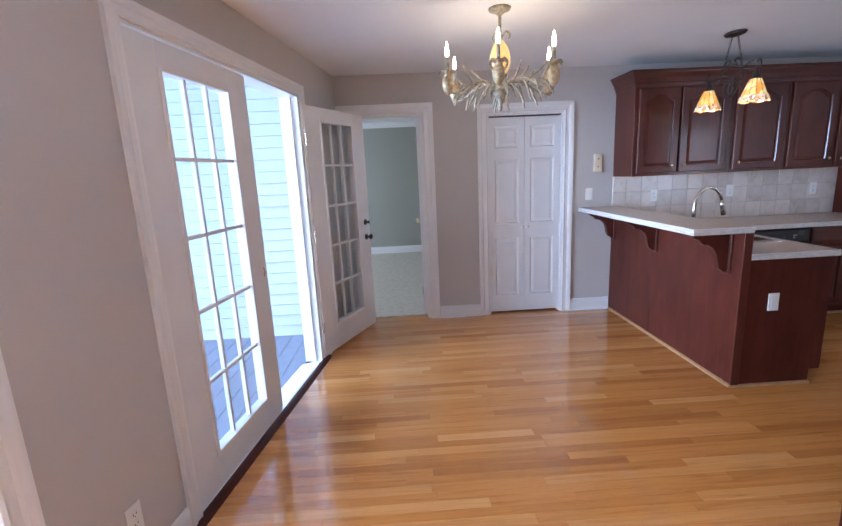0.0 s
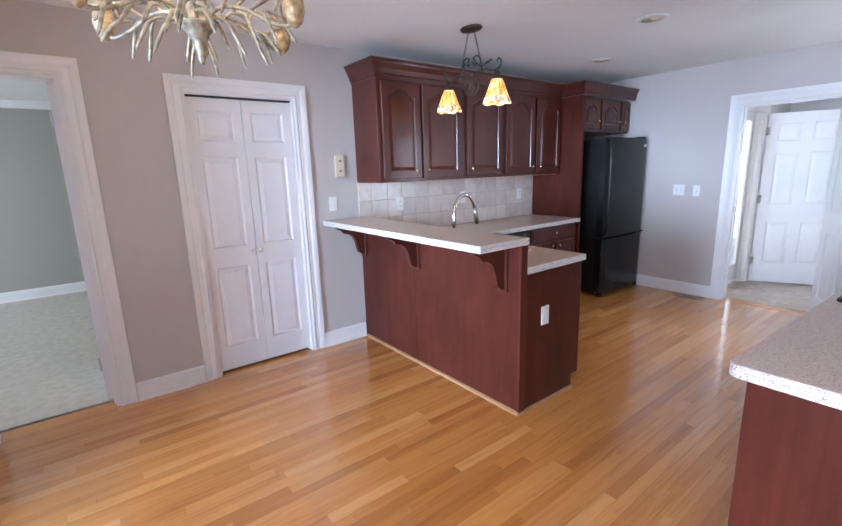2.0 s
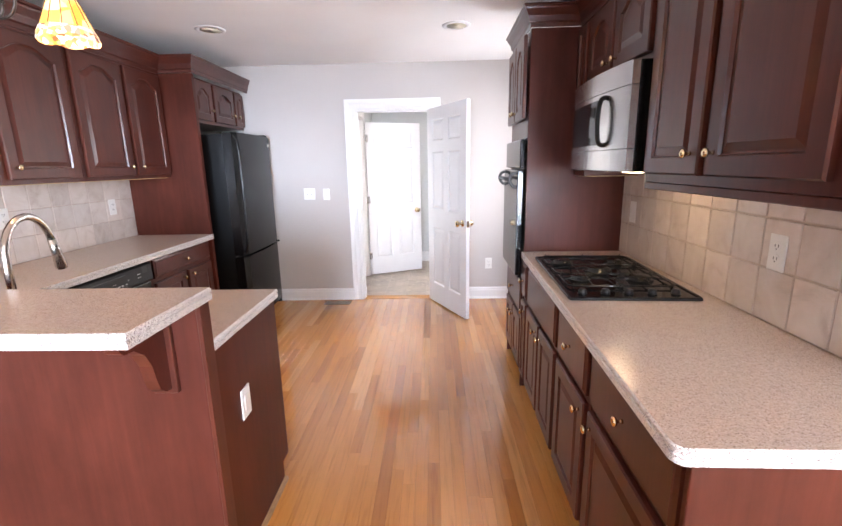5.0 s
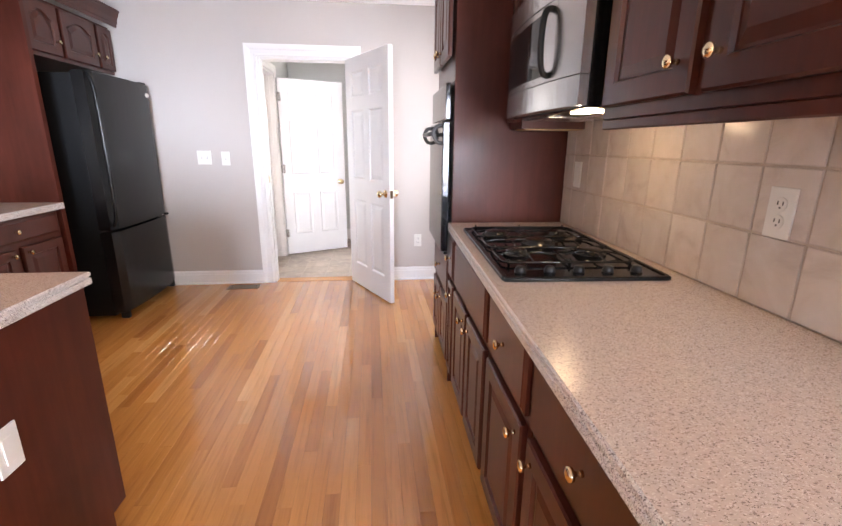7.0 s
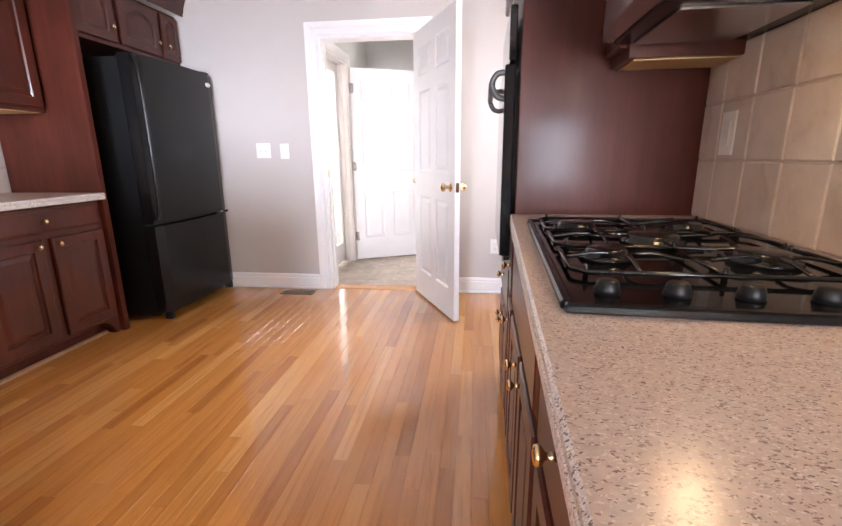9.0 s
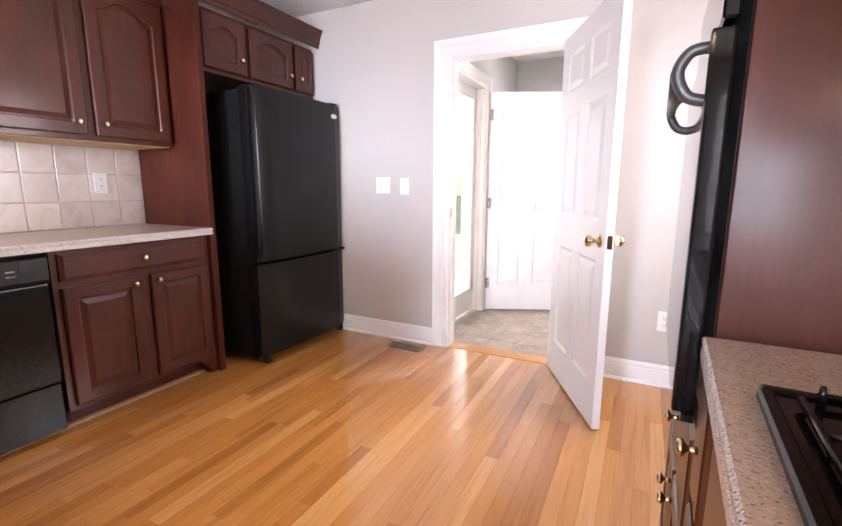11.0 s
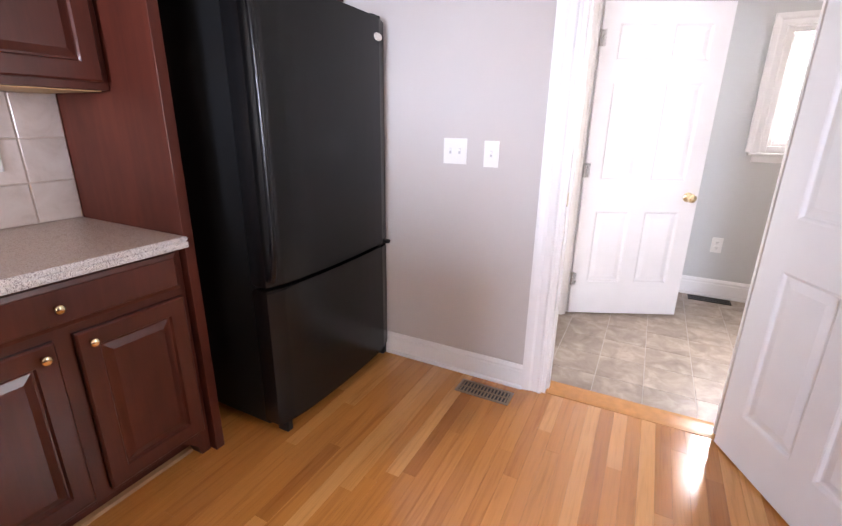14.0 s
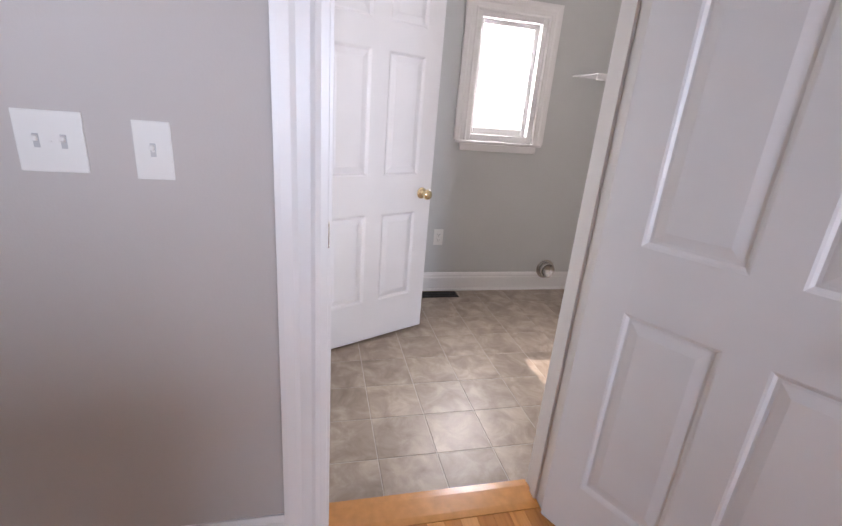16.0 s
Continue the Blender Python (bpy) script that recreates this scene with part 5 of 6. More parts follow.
cabinet("wall_cabinet", F_S, 5.367, 5.55, 0.30, 1.345, 2.14, "narrow dark cherry wall cabinet beside the oven cabinet", [(5.385, 5.535, 1.375, 2.115, 0, None, 0)], group="wall cabinets over the cooktop run", bottom=MAPLE)
crown("crown_moulding", F_S, [(3.70, 5.55, 0.30, 1, 0)], 2.135, 2.25, 0.055, "dark cherry crown moulding over the cooktop run")
lip = thing("light_rail", "dark cherry light rail under the wall cabinet", "moulding", "", Matrix.Translation((4.2, 3.8, 1.33)))
part("rail", boxes((3.70, 4.635, 0.282, 0.30, 1.318, 1.344), bevel=0.003), WOOD, lip, "", F_S)
part("rail", boxes((3.70, 3.716, 0.003, 0.281, 1.318, 1.344), bevel=0.003), WOOD, lip, "", F_S)

mw = thing("microwave", "stainless steel over-the-range microwave with a black case", "microwave", "", Matrix.Translation((5.01, 3.7, 1.38)))
part("case", boxes((4.645, 5.36, 0.004, 0.345, 1.378, 1.782), bevel=0.003), BLACK, mw, "", F_S)
def bow(u0, u1, z0, z1, v, b):
    pts = [(u0 + (u1 - u0) * k / 12, v + b * (1 - (((4.645 + 5.36) / 2 - (u0 + (u1 - u0) * k / 12)) / 0.37) ** 2)) for k in range(13)]
    return prism(bmesh.new(), [(u0, 0.346), *pts, (u1, 0.346)], z0, z1, 2)
md = part("door", bow(4.80, 5.36, 1.468, 1.695, 0.372, 0.03), STEEL, mw, "stainless steel door", F_S)
part("window", bow(4.89, 5.33, 1.49, 1.675, 0.374, 0.03), GLOSS, md, "dark glass window", F_S)
part("control_panel", bow(4.645, 4.798, 1.468, 1.695, 0.372, 0.03), STEEL, mw, "stainless steel control panel", F_S)
part("top_grille", bow(4.645, 5.36, 1.698, 1.781, 0.372, 0.03), STEEL, mw, "stainless steel vent strip", F_S)
part("bottom_strip", bow(4.645, 5.36, 1.384, 1.465, 0.372, 0.03), STEEL, mw, "stainless steel lower strip", F_S)
part("handle", tube(bmesh.new(), smooth_line([(4.845, 0.385, 1.485), (4.832, 0.418, 1.50), (4.828, 0.427, 1.58), (4.832, 0.418, 1.662), (4.845, 0.385, 1.678)]), 0.010, 10), BLACK_MATT, md, "curved black handle", F_S, smooth=True)
part("grease_filter", boxes((5.05, 5.34, 0.06, 0.30, 1.372, 1.3775), (4.69, 4.98, 0.06, 0.22, 1.372, 1.3775), bevel=0.001), STEEL, mw, "", F_S)
part("lamp_lens", boxes((4.74, 4.86, 0.245, 0.30, 1.374, 1.3777), bevel=0.001), LENSGLOW, mw, "lit hood lamp lens", F_S)
bulb_light("hood_lamp", F_S @ Vector((4.80, 0.27, 1.358)), 0.6, 0.03)

# ---- plates, vents, small wall things ----
plate("switch", F_NORTH, 3.915, 1.20, "rocker")
plate("outlet", F_NORTH, 4.57, 1.155, v=0.012)
plate("outlet", F_NORTH, 5.35, 1.165, v=0.012)
plate("outlet", F_NORTH, 6.22, 1.15, v=0.012)
plate("outlet", F_SOUTH, 4.31, 1.13, v=0.012, mat=PLATE)
plate("switch", F_SOUTH, 5.385, 1.145, "rocker", v=0.012)
plate("switch", F_EAST, 5.922, 1.145, "switch", 2, label="white double toggle switch plate by the laundry door")
plate("switch", F_EAST, 5.745, 1.138, "switch", 1)
plate("outlet", F_EAST, 4.06, 0.385)
plate("outlet", F_LAUNDRY_E, 4.575, 0.41)
plate("outlet", F_WEST, 2.14, 0.30)
ic = thing("intercom", "small ivory plastic wall telephone plate", "intercom", "", Matrix.Translation((3.99, 7.1, 1.5)))
part("case", boxes((3.952, 4.030, 0.0005, 0.022, 1.415, 1.585), bevel=0.005, seg=2), IVORY, ic, "", F_NORTH)
for z in (1.46, 1.54):
    part("stud", lathe(bmesh.new(), [(0.008, 0), (0.008, 0.006), (0.005, 0.008), (0, 0.008)], Matrix.Translation((3.99, 0.022, z)) @ Matrix.Rotation(radians(-90), 4, "X"), 12), NICKEL, ic, "small metal stud", F_NORTH)
th = thing("thermostat", "small ivory thermostat on the wall by the door", "thermostat", "", Matrix.Translation((7.49, 4.42, 1.34)))
part("case", boxes((4.385, 4.455, 0.0005, 0.02, 1.285, 1.395), bevel=0.005, seg=2), IVORY, th, "", F_EAST)


def floor_vent(x0, x1, y0, y1, along, mat=VENTM):
    ob = thing("floor_vent", "bronze-coloured metal floor register", "vent", "", Matrix.Translation(((x0 + x1) / 2, (y0 + y1) / 2, 0.001)))
    part("frame", boxes((x0, x1, y0, y0 + 0.012, 0.001, 0.006), (x0, x1, y1 - 0.012, y1, 0.001, 0.006), (x0, x0 + 0.012, y0 + 0.012, y1 - 0.012, 0.001, 0.006), (x1 - 0.012, x1, y0 + 0.012, y1 - 0.012, 0.001, 0.006)), mat, ob)
    part("opening", boxes((x0 + 0.012, x1 - 0.012, y0 + 0.012, y1 - 0.012, 0.0005, 0.0015)), SLOT, ob)
    n = 14
    for k in range(n):
        if along == "y":
            c = y0 + 0.012 + (y1 - y0 - 0.024) * (k + 0.5) / n
            r = (x0 + 0.012, x1 - 0.012, c - 0.0035, c + 0.0035, 0.0016, 0.005)
        else:
            c = x0 + 0.012 + (x1 - x0 - 0.024) * (k + 0.5) / n
            r = (c - 0.0035, c + 0.0035, y0 + 0.012, y1 - 0.012, 0.0016, 0.005)
        part("slat", boxes(r), mat, ob)
    part("divider", boxes(((x0 + x1) / 2 - 0.004, (x0 + x1) / 2 + 0.004, y0 + 0.012, y1 - 0.012, 0.0016, 0.0055)), mat, ob)


floor_vent(7.31, 7.42, 5.53, 5.80, "y")
floor_vent(9.28, 9.38, 4.42, 4.70, "y", BLACK_MATT)
dv = thing("dryer_vent", "round metal dryer vent pipe in the laundry wall", "vent", "", Matrix.Translation((9.42, 3.69, 0.17)))
part("pipe", lathe(bmesh.new(), [(0.055, 0.0), (0.055, 0.05), (0.052, 0.05), (0.050, 0.012), (0, 0.012)], F_LAUNDRY_E @ Matrix.Translation((3.69, 0.014, 0.17)) @ Matrix.Rotation(radians(-90), 4, "X"), 24), STEEL, dv, smooth=True)
part("collar", lathe(bmesh.new(), [(0.075, 0.0), (0.075, 0.003), (0.056, 0.004)], F_LAUNDRY_E @ Matrix.Translation((3.69, 0.0145, 0.17)) @ Matrix.Rotation(radians(-90), 4, "X"), 24), STEEL, dv)
sh = thing("wire_shelf", "white ventilated wire shelf on the laundry wall", "shelf", "", Matrix.Translation((9.2, 3.3, 1.56)))
for k in range(9):
    x = 9.415 - 0.035 * k
    part("wire", tube(bmesh.new(), [(x, 2.905, 1.56), (x, 3.74, 1.56)], 0.0035, 6), TRIM, sh)
for z in (1.56, 1.525):
    part("front_rail", tube(bmesh.new(), [(9.13, 2.905, z), (9.13, 3.74, z)], 0.004, 6), TRIM, sh)
for y in (2.95, 3.2, 3.45, 3.735):
    part("cross_wire", tube(bmesh.new(), [(9.425, y, 1.557), (9.13, y, 1.557), (9.13, y, 1.525)], 0.004, 6), TRIM, sh)

# ---- ceiling lights ----
for x, y in ((5.50, 5.375), (6.32, 6.22), (6.38, 4.456)):
    rl = thing("recessed_light", "white recessed ceiling downlight, switched off", "ceiling light", "recessed downlights", Matrix.Translation((x, y, CEILING)))
    part("trim_ring", lathe(bmesh.new(), [(0.072, -0.002), (0.075, -0.008), (0.10, -0.006), (0.104, -0.0005), (0.072, -0.0005)], Matrix.Translation((x, y, CEILING)), 28), TRIM, rl, smooth=True)
    part("baffle", lathe(bmesh.new(), [(0.0705, -0.006), (0.05, -0.0015), (0.0, -0.0012)], Matrix.Translation((x, y, CEILING)), 28), IVORY, rl, "shaded lamp opening", smooth=True)

ch = thing("chandelier", "cream and bronze leaf chandelier with six lit flame bulbs", "chandelier", "", Matrix.Translation((2.675, 5.50, CEILING)))
C = Vector((2.675, 5.50, 0))
CH = Matrix.Translation((2.675, 5.50, 1.825)) @ Matrix.Diagonal((0.8, 0.8, 0.83, 1)) @ Matrix.Translation((-2.675, -5.50, -1.872))
part("canopy", lathe(bmesh.new(), [(0.065, CEILING - 0.0005), (0.062, CEILING - 0.012), (0.03, CEILING - 0.025), (0.012, CEILING - 0.04)], Matrix.Translation(C), 24), PATINA, ch, smooth=True)
part("stem", tube(bmesh.new(), [C + Vector((0, 0, CEILING - 0.03)), C + Vector((0, 0, 2.0))], 0.009, 10), PATINA, ch, smooth=True)
part("amber_globe", lathe(bmesh.new(), [(0.035, 2.125), (0.06, 2.15), (0.076, 2.20), (0.074, 2.25), (0.058, 2.30), (0.035, 2.335), (0.014, 2.352)], Matrix.Translation(C), 24), AMBER, ch, "lit amber glass centre", frame_=CH, smooth=True)
part("hub", lathe(bmesh.new(), [(0.0, 1.872), (0.008, 1.875), (0.016, 1.90), (0.012, 1.915), (0.022, 1.93), (0.022, 1.95), (0.03, 1.962), (0.04, 1.985), (0.065, 2.01), (0.075, 2.022), (0.05, 2.03), (0.03, 2.05), (0.04, 2.09), (0.055, 2.12), (0.03, 2.13)], Matrix.Translation(C), 24), PATINA, ch, frame_=CH, smooth=True)


def leaf_blade(bm, points, width):
    """A curved tapering leaf: a thin bar, widest a third along."""
    pts = smooth_line(points, 4)
    n = len(pts)
    tube(bm, pts, [max(0.0015, width * (0.45 + 1.3 * s - 0.2) * (1 - s) ** 0.7 + 0.001) for s in (k / (n - 1) for k in range(n))], 6)


for k in range(6):
    a = radians(256 + 60 * k)
    o = Vector((math.cos(a), math.sin(a), 0))
    s = Vector((-o.y, o.x, 0))
    at = lambda r, z, q=0.0: C + o * r + s * q + Vector((0, 0, z))
    arm = bmesh.new()
    tube(arm, smooth_line([at(0.03, 2.03), at(0.10, 2.075), at(0.20, 2.07), at(0.31, 2.015), at(0.385, 1.995), at(0.42, 2.02)]), 0.008, 8)
    armo = part("arm", arm, PATINA, ch, "curved antique cream arm", frame_=CH, smooth=True)
    rng = random.Random(k)
    for j in range(8):
        r0 = 0.07 + 0.038 * j
        side = -1 if j % 2 else 1
        up = rng.uniform(0.04, 0.10) if j % 3 == 1 else rng.uniform(-0.125, -0.06)
        z0 = 2.06 - 0.05 * abs(r0 - 0.15)
        blade = bmesh.new()
        leaf_blade(blade, [at(r0, z0), at(r0 + 0.045, z0 + up * 0.35 + 0.012, side * 0.03), at(r0 + 0.085, z0 + up, side * 0.055), at(r0 + 0.10, z0 + up * 1.3, side * 0.06)], 0.0125)
        part("leaf", blade, PATINA, armo, frame_=CH, smooth=True)
    part("candle_cup", lathe(bmesh.new(), [(0.008, 1.985), (0.03, 2.005), (0.042, 2.045), (0.038, 2.085), (0.026, 2.105), (0.03, 2.118), (0.05, 2.128), (0.052, 2.133), (0.02, 2.13)], Matrix.Translation(at(0.42, 0)), 16), GILT, armo, "gilded pineapple-shaped cup", frame_=CH, smooth=True)
    pet = bmesh.new()
    for q in range(6):
        b = a + q * math.pi / 3
        e = Vector((math.cos(b), math.sin(b), 0))
        c0 = at(0.42, 2.128)
        leaf_blade(pet, [c0 + e * 0.02, c0 + e * 0.045 + Vector((0, 0, 0.008)), c0 + e * 0.068 + Vector((0, 0, -0.012))], 0.014)
    part("drip_leaves", pet, PATINA, armo, frame_=CH, smooth=True)
    part("candle", lathe(bmesh.new(), [(0.0125, 2.13), (0.0125, 2.225), (0.009, 2.228)], Matrix.Translation(at(0.42, 0)), 14), PATINA, armo, "cream candle sleeve", frame_=CH, smooth=True)
    part("flame_bulb", lathe(bmesh.new(), [(0.008, 2.228), (0.013, 2.242), (0.0145, 2.258), (0.011, 2.285), (0.004, 2.318), (0.0, 2.326)], Matrix.Translation(at(0.42, 0)), 14), FLAME, armo, "lit flame-shaped bulb", frame_=CH, smooth=True)
bm = bmesh.new()
for k in range(3):
    w = 2 * math.pi * k / 3
    e = Vector((math.cos(w), math.sin(w), 0))
    leaf_blade(bm, [C + Vector((0, 0, 2.22)), C + e * 0.035 + Vector((0, 0, 2.27)), C + e * 0.06 + Vector((0, 0, 2.25)), C + e * 0.05 + Vector((0, 0, 2.225))], 0.009)
part("stem_leaves", bm, PATINA, ch, smooth=True)
bulb_light("chandelier_light", C + Vector((0, 0, 2.08)), CHAND, 0.25)

pd = thing("pendant_light", "wrought bronze two-shade pendant over the bar", "pendant light", "", Matrix.Translation((4.58, 6.16, CEILING)))
P = Vector((4.58, 6.16, 0))
def pt(y, z, x=0.0):
    return P + Vector((x, y, z))
part("canopy", lathe(bmesh.new(), [(0.07, CEILING - 0.0005), (0.075, CEILING - 0.008), (0.065, CEILING - 0.02), (0.02, CEILING - 0.03), (0, CEILING - 0.031)], Matrix.Translation(P) @ Matrix.Diagonal((0.85, 1.2, 1, 1)), 24), BRONZE, pd, smooth=True)
for sgn in (-1, 1):
    bm = bmesh.new()
    a0, b0 = pt(0.03 * sgn, CEILING - 0.03), pt(0.085 * sgn, 2.185)
    n = 9
    for k in range(n):
        c = a0.lerp(b0, (k + 0.5) / n)
        w = Vector((0.006, 0, 0)) if k % 2 else Vector((0, 0.006, 0))
        dz = (b0 - a0) / n * 0.62
        tube(bm, [c - dz, c - dz * 0.5 + w, c + dz * 0.5 + w, c + dz, c + dz * 0.5 - w, c - dz * 0.5 - w], 0.0018, 5, close=True)
    part("chain", bm, BRONZE, pd)
    bm = bmesh.new()
    tube(bm, smooth_line([pt(0.012 * sgn, 2.165), pt(0.03 * sgn, 2.15), pt(0.04 * sgn, 2.172), pt(0.02 * sgn, 2.195), pt(0.055 * sgn, 2.205), pt(0.085 * sgn, 2.18), pt(0.10 * sgn, 2.11), pt(0.13 * sgn, 2.05)]), 0.005, 6)
    tube(bm, smooth_line([pt(0.03 * sgn, 2.00), pt(0.015 * sgn, 2.03), pt(0.045 * sgn, 2.055), pt(0.075 * sgn, 2.02), pt(0.05 * sgn, 1.965), pt(0.0, 1.955), pt(-0.02 * sgn, 2.0), pt(0.03 * sgn, 2.085), pt(0.12 * sgn, 2.105), pt(0.20 * sgn, 2.085), pt(0.255 * sgn, 2.09), pt(0.275 * sgn, 2.12), pt(0.26 * sgn, 2.15), pt(0.24 * sgn, 2.135)]), 0.0055, 6)
    part("scroll", bm, BRONZE, pd, "wrought bronze scroll", smooth=True)
    bm = bmesh.new()
    for q in (-1, 1):
        leaf_blade(bm, [pt(0.10 * sgn, 2.13), pt((0.10 + 0.035 * q) * sgn, 2.15, 0.02 * q), pt((0.10 + 0.07 * q) * sgn, 2.165, 0.03 * q)], 0.011)
    part("leaves", bm, BRONZE, pd, smooth=True)
    y = 0.24 * sgn
    fit_ = part("shade_holder", lathe(bmesh.new(), [(0.004, 2.095), (0.012, 2.075), (0.022, 2.05), (0.034, 2.03), (0.036, 2.022)], Matrix.Translation(pt(y, 0)), 18), BRONZE, pd, smooth=True)
    bm = bmesh.new()
    n = 12
    prof = [(0.034, 2.026), (0.050, 1.99), (0.071, 1.935), (0.080, 1.912)]
    rings = [[bm.verts.new(pt(y, h) + Vector((r * math.cos(2 * math.pi * j / n), r * math.sin(2 * math.pi * j / n), 0))) for j in range(n)] for r, h in prof]
    for lo, hi in zip(rings, rings[1:]):
        for j in range(n):
            bm.faces.new((lo[j], lo[(j + 1) % n], hi[(j + 1) % n], hi[j]))
    shd = part("shade", bm, SHADE, pd, "lit amber stained-glass shade")
    bm = bmesh.new()
    n = 24
    prof = [(0.0805, 1.9115), (0.088, 1.895), (0.094, 1.876)]
    rings = [[bm.verts.new(pt(y, h - (0.010 * abs(math.sin(j * math.pi / 4)) if i == 2 else 0)) + Vector((r * math.cos(2 * math.pi * j / n), r * math.sin(2 * math.pi * j / n), 0))) for j in range(n)] for i, (r, h) in enumerate(prof)]
    for lo, hi in zip(rings, rings[1:]):
        for j in range(n):
            bm.faces.new((lo[j], lo[(j + 1) % n], hi[(j + 1) % n], hi[j]))
    part("shade_rim", bm, SHADE_RIM, shd, "scalloped mosaic glass rim")
    for j in range(12):
        w = 2 * math.pi * j / 12
        part("lead_strip", tube(bmesh.new(), [pt(y, h) + Vector(((r + 0.001) * math.cos(w), (r + 0.001) * math.sin(w), 0)) for r, h in [(0.034, 2.026), (0.050, 1.99), (0.071, 1.935), (0.080, 1.912)]], 0.0014, 5), BRONZE, shd)
    bulb_light("pendant_bulb", pt(y, 1.93), 1.2, 0.02)

# ---- wall tiles, floor tiles and boards ----
def bevelled_piece(name, w, h, t, e, mat, axes):
    """A flat piece w x h x t with softened face edges; axes: which world axes are its width, height and depth."""
    bm = bmesh.new()
    def v(a, b, c):
        p = [0, 0, 0]
        p[axes[0]], p[axes[1]], p[axes[2]] = a, b, c
        return bm.verts.new(p)
    lo = [v(a, b, 0) for a, b in ((0, 0), (w, 0), (w, h), (0, h))]
    mid = [v(a, b, t - e) for a, b in ((0, 0), (w, 0), (w, h), (0, h))]
    hi = [v(a, b, t) for a, b in ((e, e), (w - e, e), (w - e, h - e), (e, h - e))]
    for r, s in ((lo, mid), (mid, hi)):
        for k in range(4):
            bm.faces.new((r[k], r[(k + 1) % 4], s[(k + 1) % 4], s[k]))
    bm.faces.new(hi)
    return mesh_of(name, bm, mat)


def backsplash(name, frame_, u0, u1, z0, z1, first, pitch, zfirst, rise):
    ob = thing(name, "cream tumbled stone tile backsplash with tan grout", "backsplash", "", Matrix.Translation(frame_ @ Vector((u0, 0, z0))), "structure")
    part("grout_bed", boxes((u0, u1, 0.001, 0.0065, z0, z1)), GROUT, ob, "tan grout", frame_)
    us = [u0] + [first + pitch * k for k in range(-40, 60) if u0 + 0.02 < first + pitch * k < u1 - 0.02] + [u1]
    zs = [z0] + [zfirst + rise * k for k in range(-3, 8) if z0 + 0.02 < zfirst + rise * k < z1 - 0.02] + [z1]
    cache = {}
    g = 0.0028
    flip = frame_.to_3x3().determinant() < 0
    rng = random.Random(5)
    for a, b in zip(us, us[1:]):
        for c, d in zip(zs, zs[1:]):
            w, h = round(b - a - 2 * g, 4), round(d - c - 2 * g, 4)
            if (w, h) not in cache:
                me = bevelled_piece("tile", w, h, 0.0075, 0.0022, TILE, (0, 2, 1))
                me.transform(frame_.to_3x3().to_4x4())
                if flip:
                    me.flip_normals()
                cache[w, h] = me
            t = new("tile", cache[w, h])
            t.parent = ob
            t.matrix_parent_inverse = ROOT_AT[ob].inverted()
            t.location = frame_ @ Vector((a + g, 0.003 + rng.uniform(0, 0.001), c + g))


backsplash("backsplash_north", F_NORTH, 4.15, 6.466, 0.8955, 1.358, 4.60, 0.156, 1.045, 0.156)
backsplash("backsplash_south", F_SOUTH, 3.66, 5.551, 0.8955, 1.38, 4.537, 0.151, 1.072, 0.162)

vt = bevelled_piece("tile", 0.229, 0.229, 0.003, 0.0012, VINYL, (0, 1, 2))
fl = bpy.data.objects["floor_laundry"]
for i in range(9):
    for j in range(12):
        x, y = 7.632 + 0.2325 * i - 0.0, 2.895 + 0.2325 * j - 0.02
        if x < 9.43 and y < 5.5:
            t = new("tile", vt)
            t.parent = fl
            t.location = (x - 0.06, y, -0.0045)

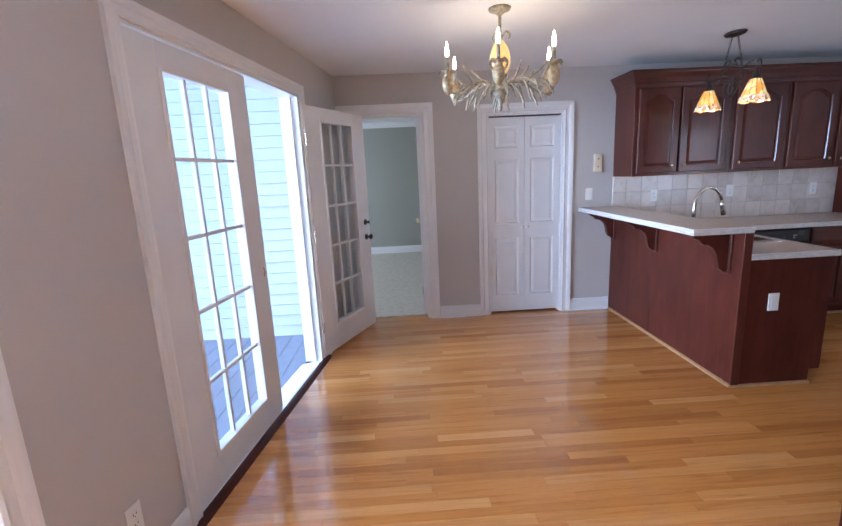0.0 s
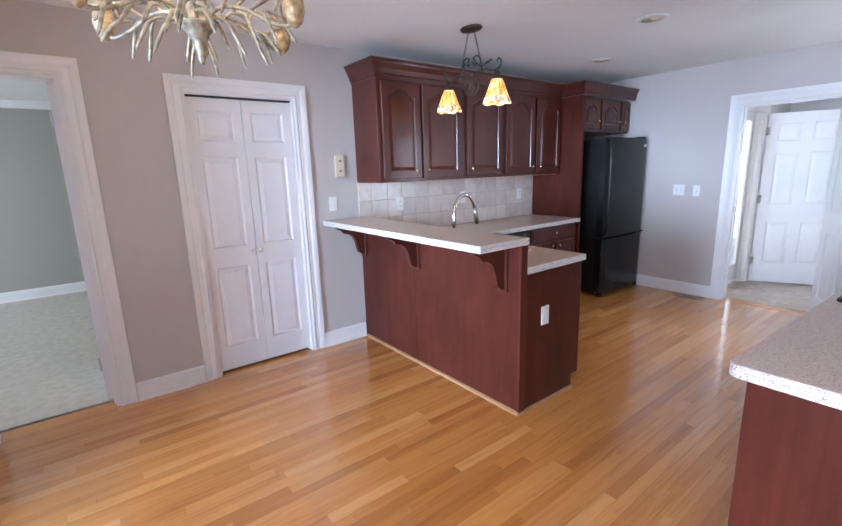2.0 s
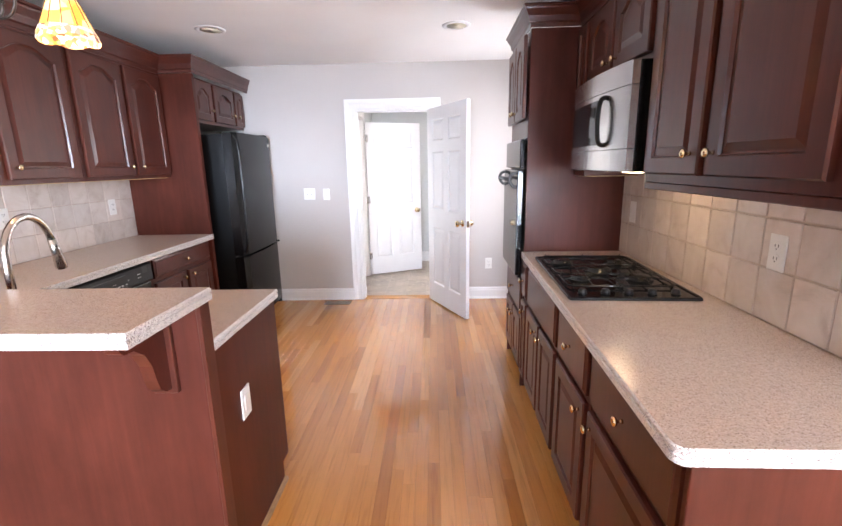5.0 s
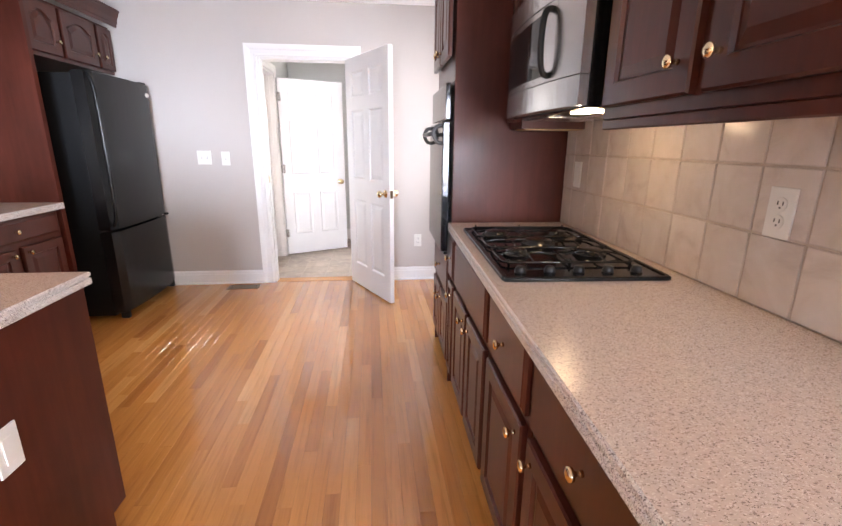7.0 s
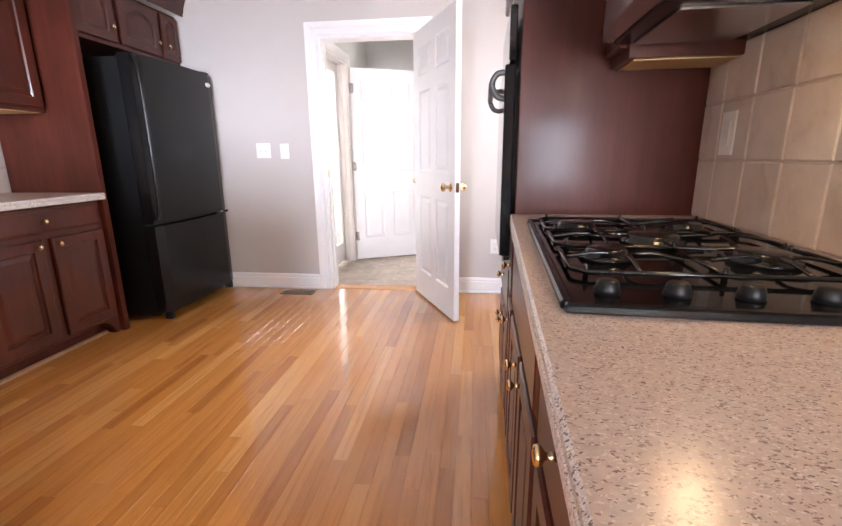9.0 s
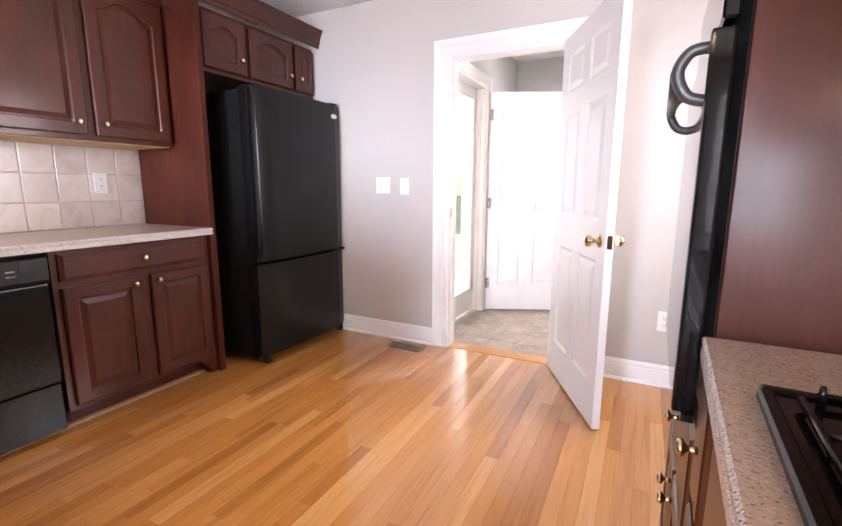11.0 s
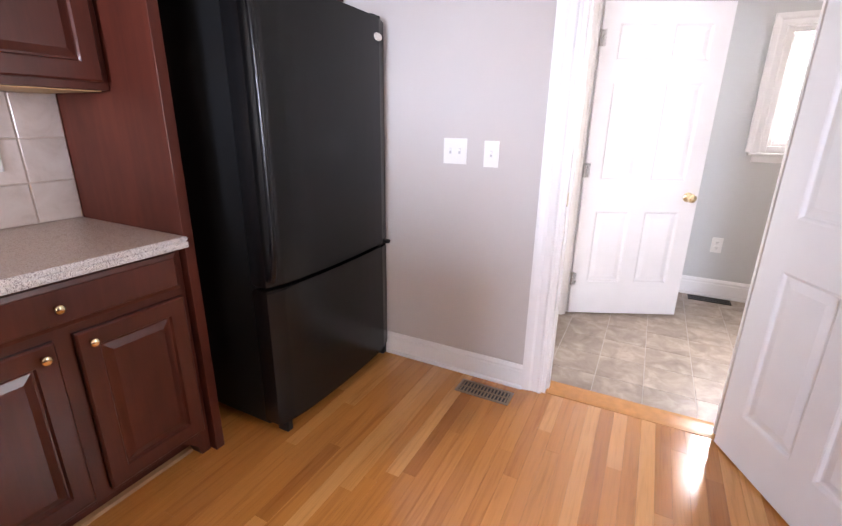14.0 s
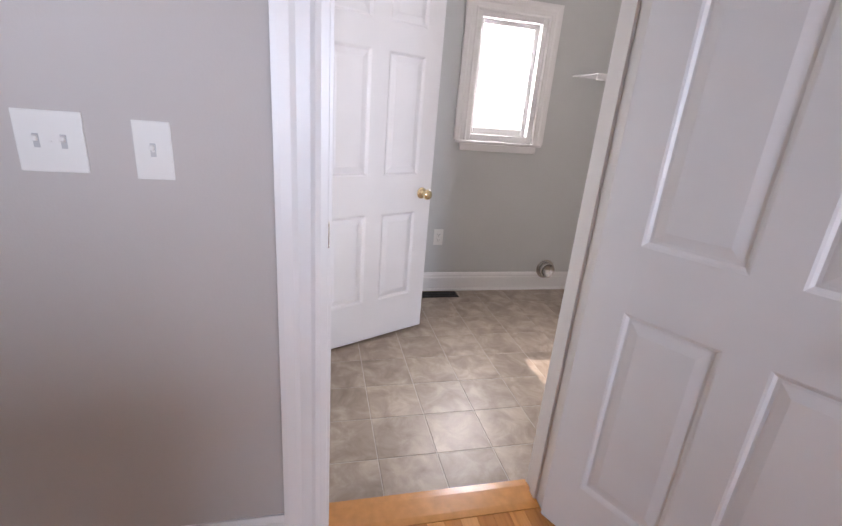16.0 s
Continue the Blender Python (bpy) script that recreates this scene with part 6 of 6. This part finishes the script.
rng = random.Random(11)
WIDTH, JOINT = 0.0572, 0.0004
lengths = [0.4, 0.55, 0.7, 0.85, 1.0, 1.2, 1.4]
shared = {n: bevelled_piece("board", n - JOINT, WIDTH - JOINT, 0.006, 0.0004, OAKFLOOR, (0, 1, 2)) for n in lengths}
rest = bmesh.new()
count = 0
for row in range(int(8.7 / WIDTH)):
    y = -1.5 + WIDTH * row
    x = west_x(y) - 0.01 - rng.uniform(0, 0.5)
    while x < 7.5:
        n = rng.choice(lengths)
        a, b = max(x, west_x(y + WIDTH) - 0.01), min(x + n, 7.505)
        last = 7.505 - b < 0.15
        b = 7.505 if last else b
        near = 4.3 < y < 6.6 and 2.9 < x and x + n < 7.5 and count < 300 and not (4.16 < x < 4.8 and y > 5.36) and not (x < 4.1 < x + n and y > 5.36)
        if near and a == x and not last:
            o = new("board", shared[n])
            o.parent = floor
            o.location = (x, y, -0.006)
            count += 1
        elif b - a > 0.03:
            lo = [rest.verts.new(p) for p in ((a, y, -0.006), (b - JOINT, y, -0.006), (b - JOINT, y + WIDTH - JOINT, -0.006), (a, y + WIDTH - JOINT, -0.006))]
            hi = [rest.verts.new((v.co.x, v.co.y, -0.0004)) for v in lo]
            e = 0.0004
            top = [rest.verts.new((hi[i].co.x + sx * e, hi[i].co.y + sy * e, 0.0)) for i, (sx, sy) in enumerate(((1, 1), (-1, 1), (-1, -1), (1, -1)))]
            for r, s in ((lo, hi), (hi, top)):
                for k in range(4):
                    rest.faces.new((r[k], r[(k + 1) % 4], s[(k + 1) % 4], s[k]))
            rest.faces.new(top)
        x = 7.6 if last else x + n
me = bpy.data.meshes.new("floorboards")
rest.to_mesh(me)
rest.free()
me.materials.append(OAKFLOOR)
fb = tagged(new("boards", me), kind="stuff")
fb.parent = floor

# ---- daylight at openings out of view ----
window_light("patio_daylight", F_WEST @ Vector((3.44, -0.35, 1.15)), F_WEST @ Vector((3.44, 3.0, 1.4)), 1.75, 1.95, PATIO)
window_light("bedroom_daylight", (-2.7, 9.25, 1.45), (2.0, 9.25, 0.6), 1.85, 1.2, BEDROOM)
window_light("french_daylight", (-6.0, 4.2, 1.6), (3.0, 5.3, 1.5), 4.6, 2.6, FRENCH, (0.60, 0.78, 1.0))
# added fill lamp behind the assumed south window, aimed at the north cabinets
window_light("kitchen_fill", (6.8, 3.2, 1.45), (5.2, 6.5, 0.7), 0.9, 1.05, KITCHEN, (0.84, 0.92, 1.0))
window_light("storm_door_daylight", (8.75, 6.05, 1.15), (8.55, 4.0, 1.15), 2.2, 2.1, STORM, (0.86, 0.96, 1.0))
window_light("laundry_daylight", (9.62, 4.21, 1.5), (7.6, 4.21, 1.55), 0.46, 0.76, LAUNDRY, (0.90, 0.96, 1.0))
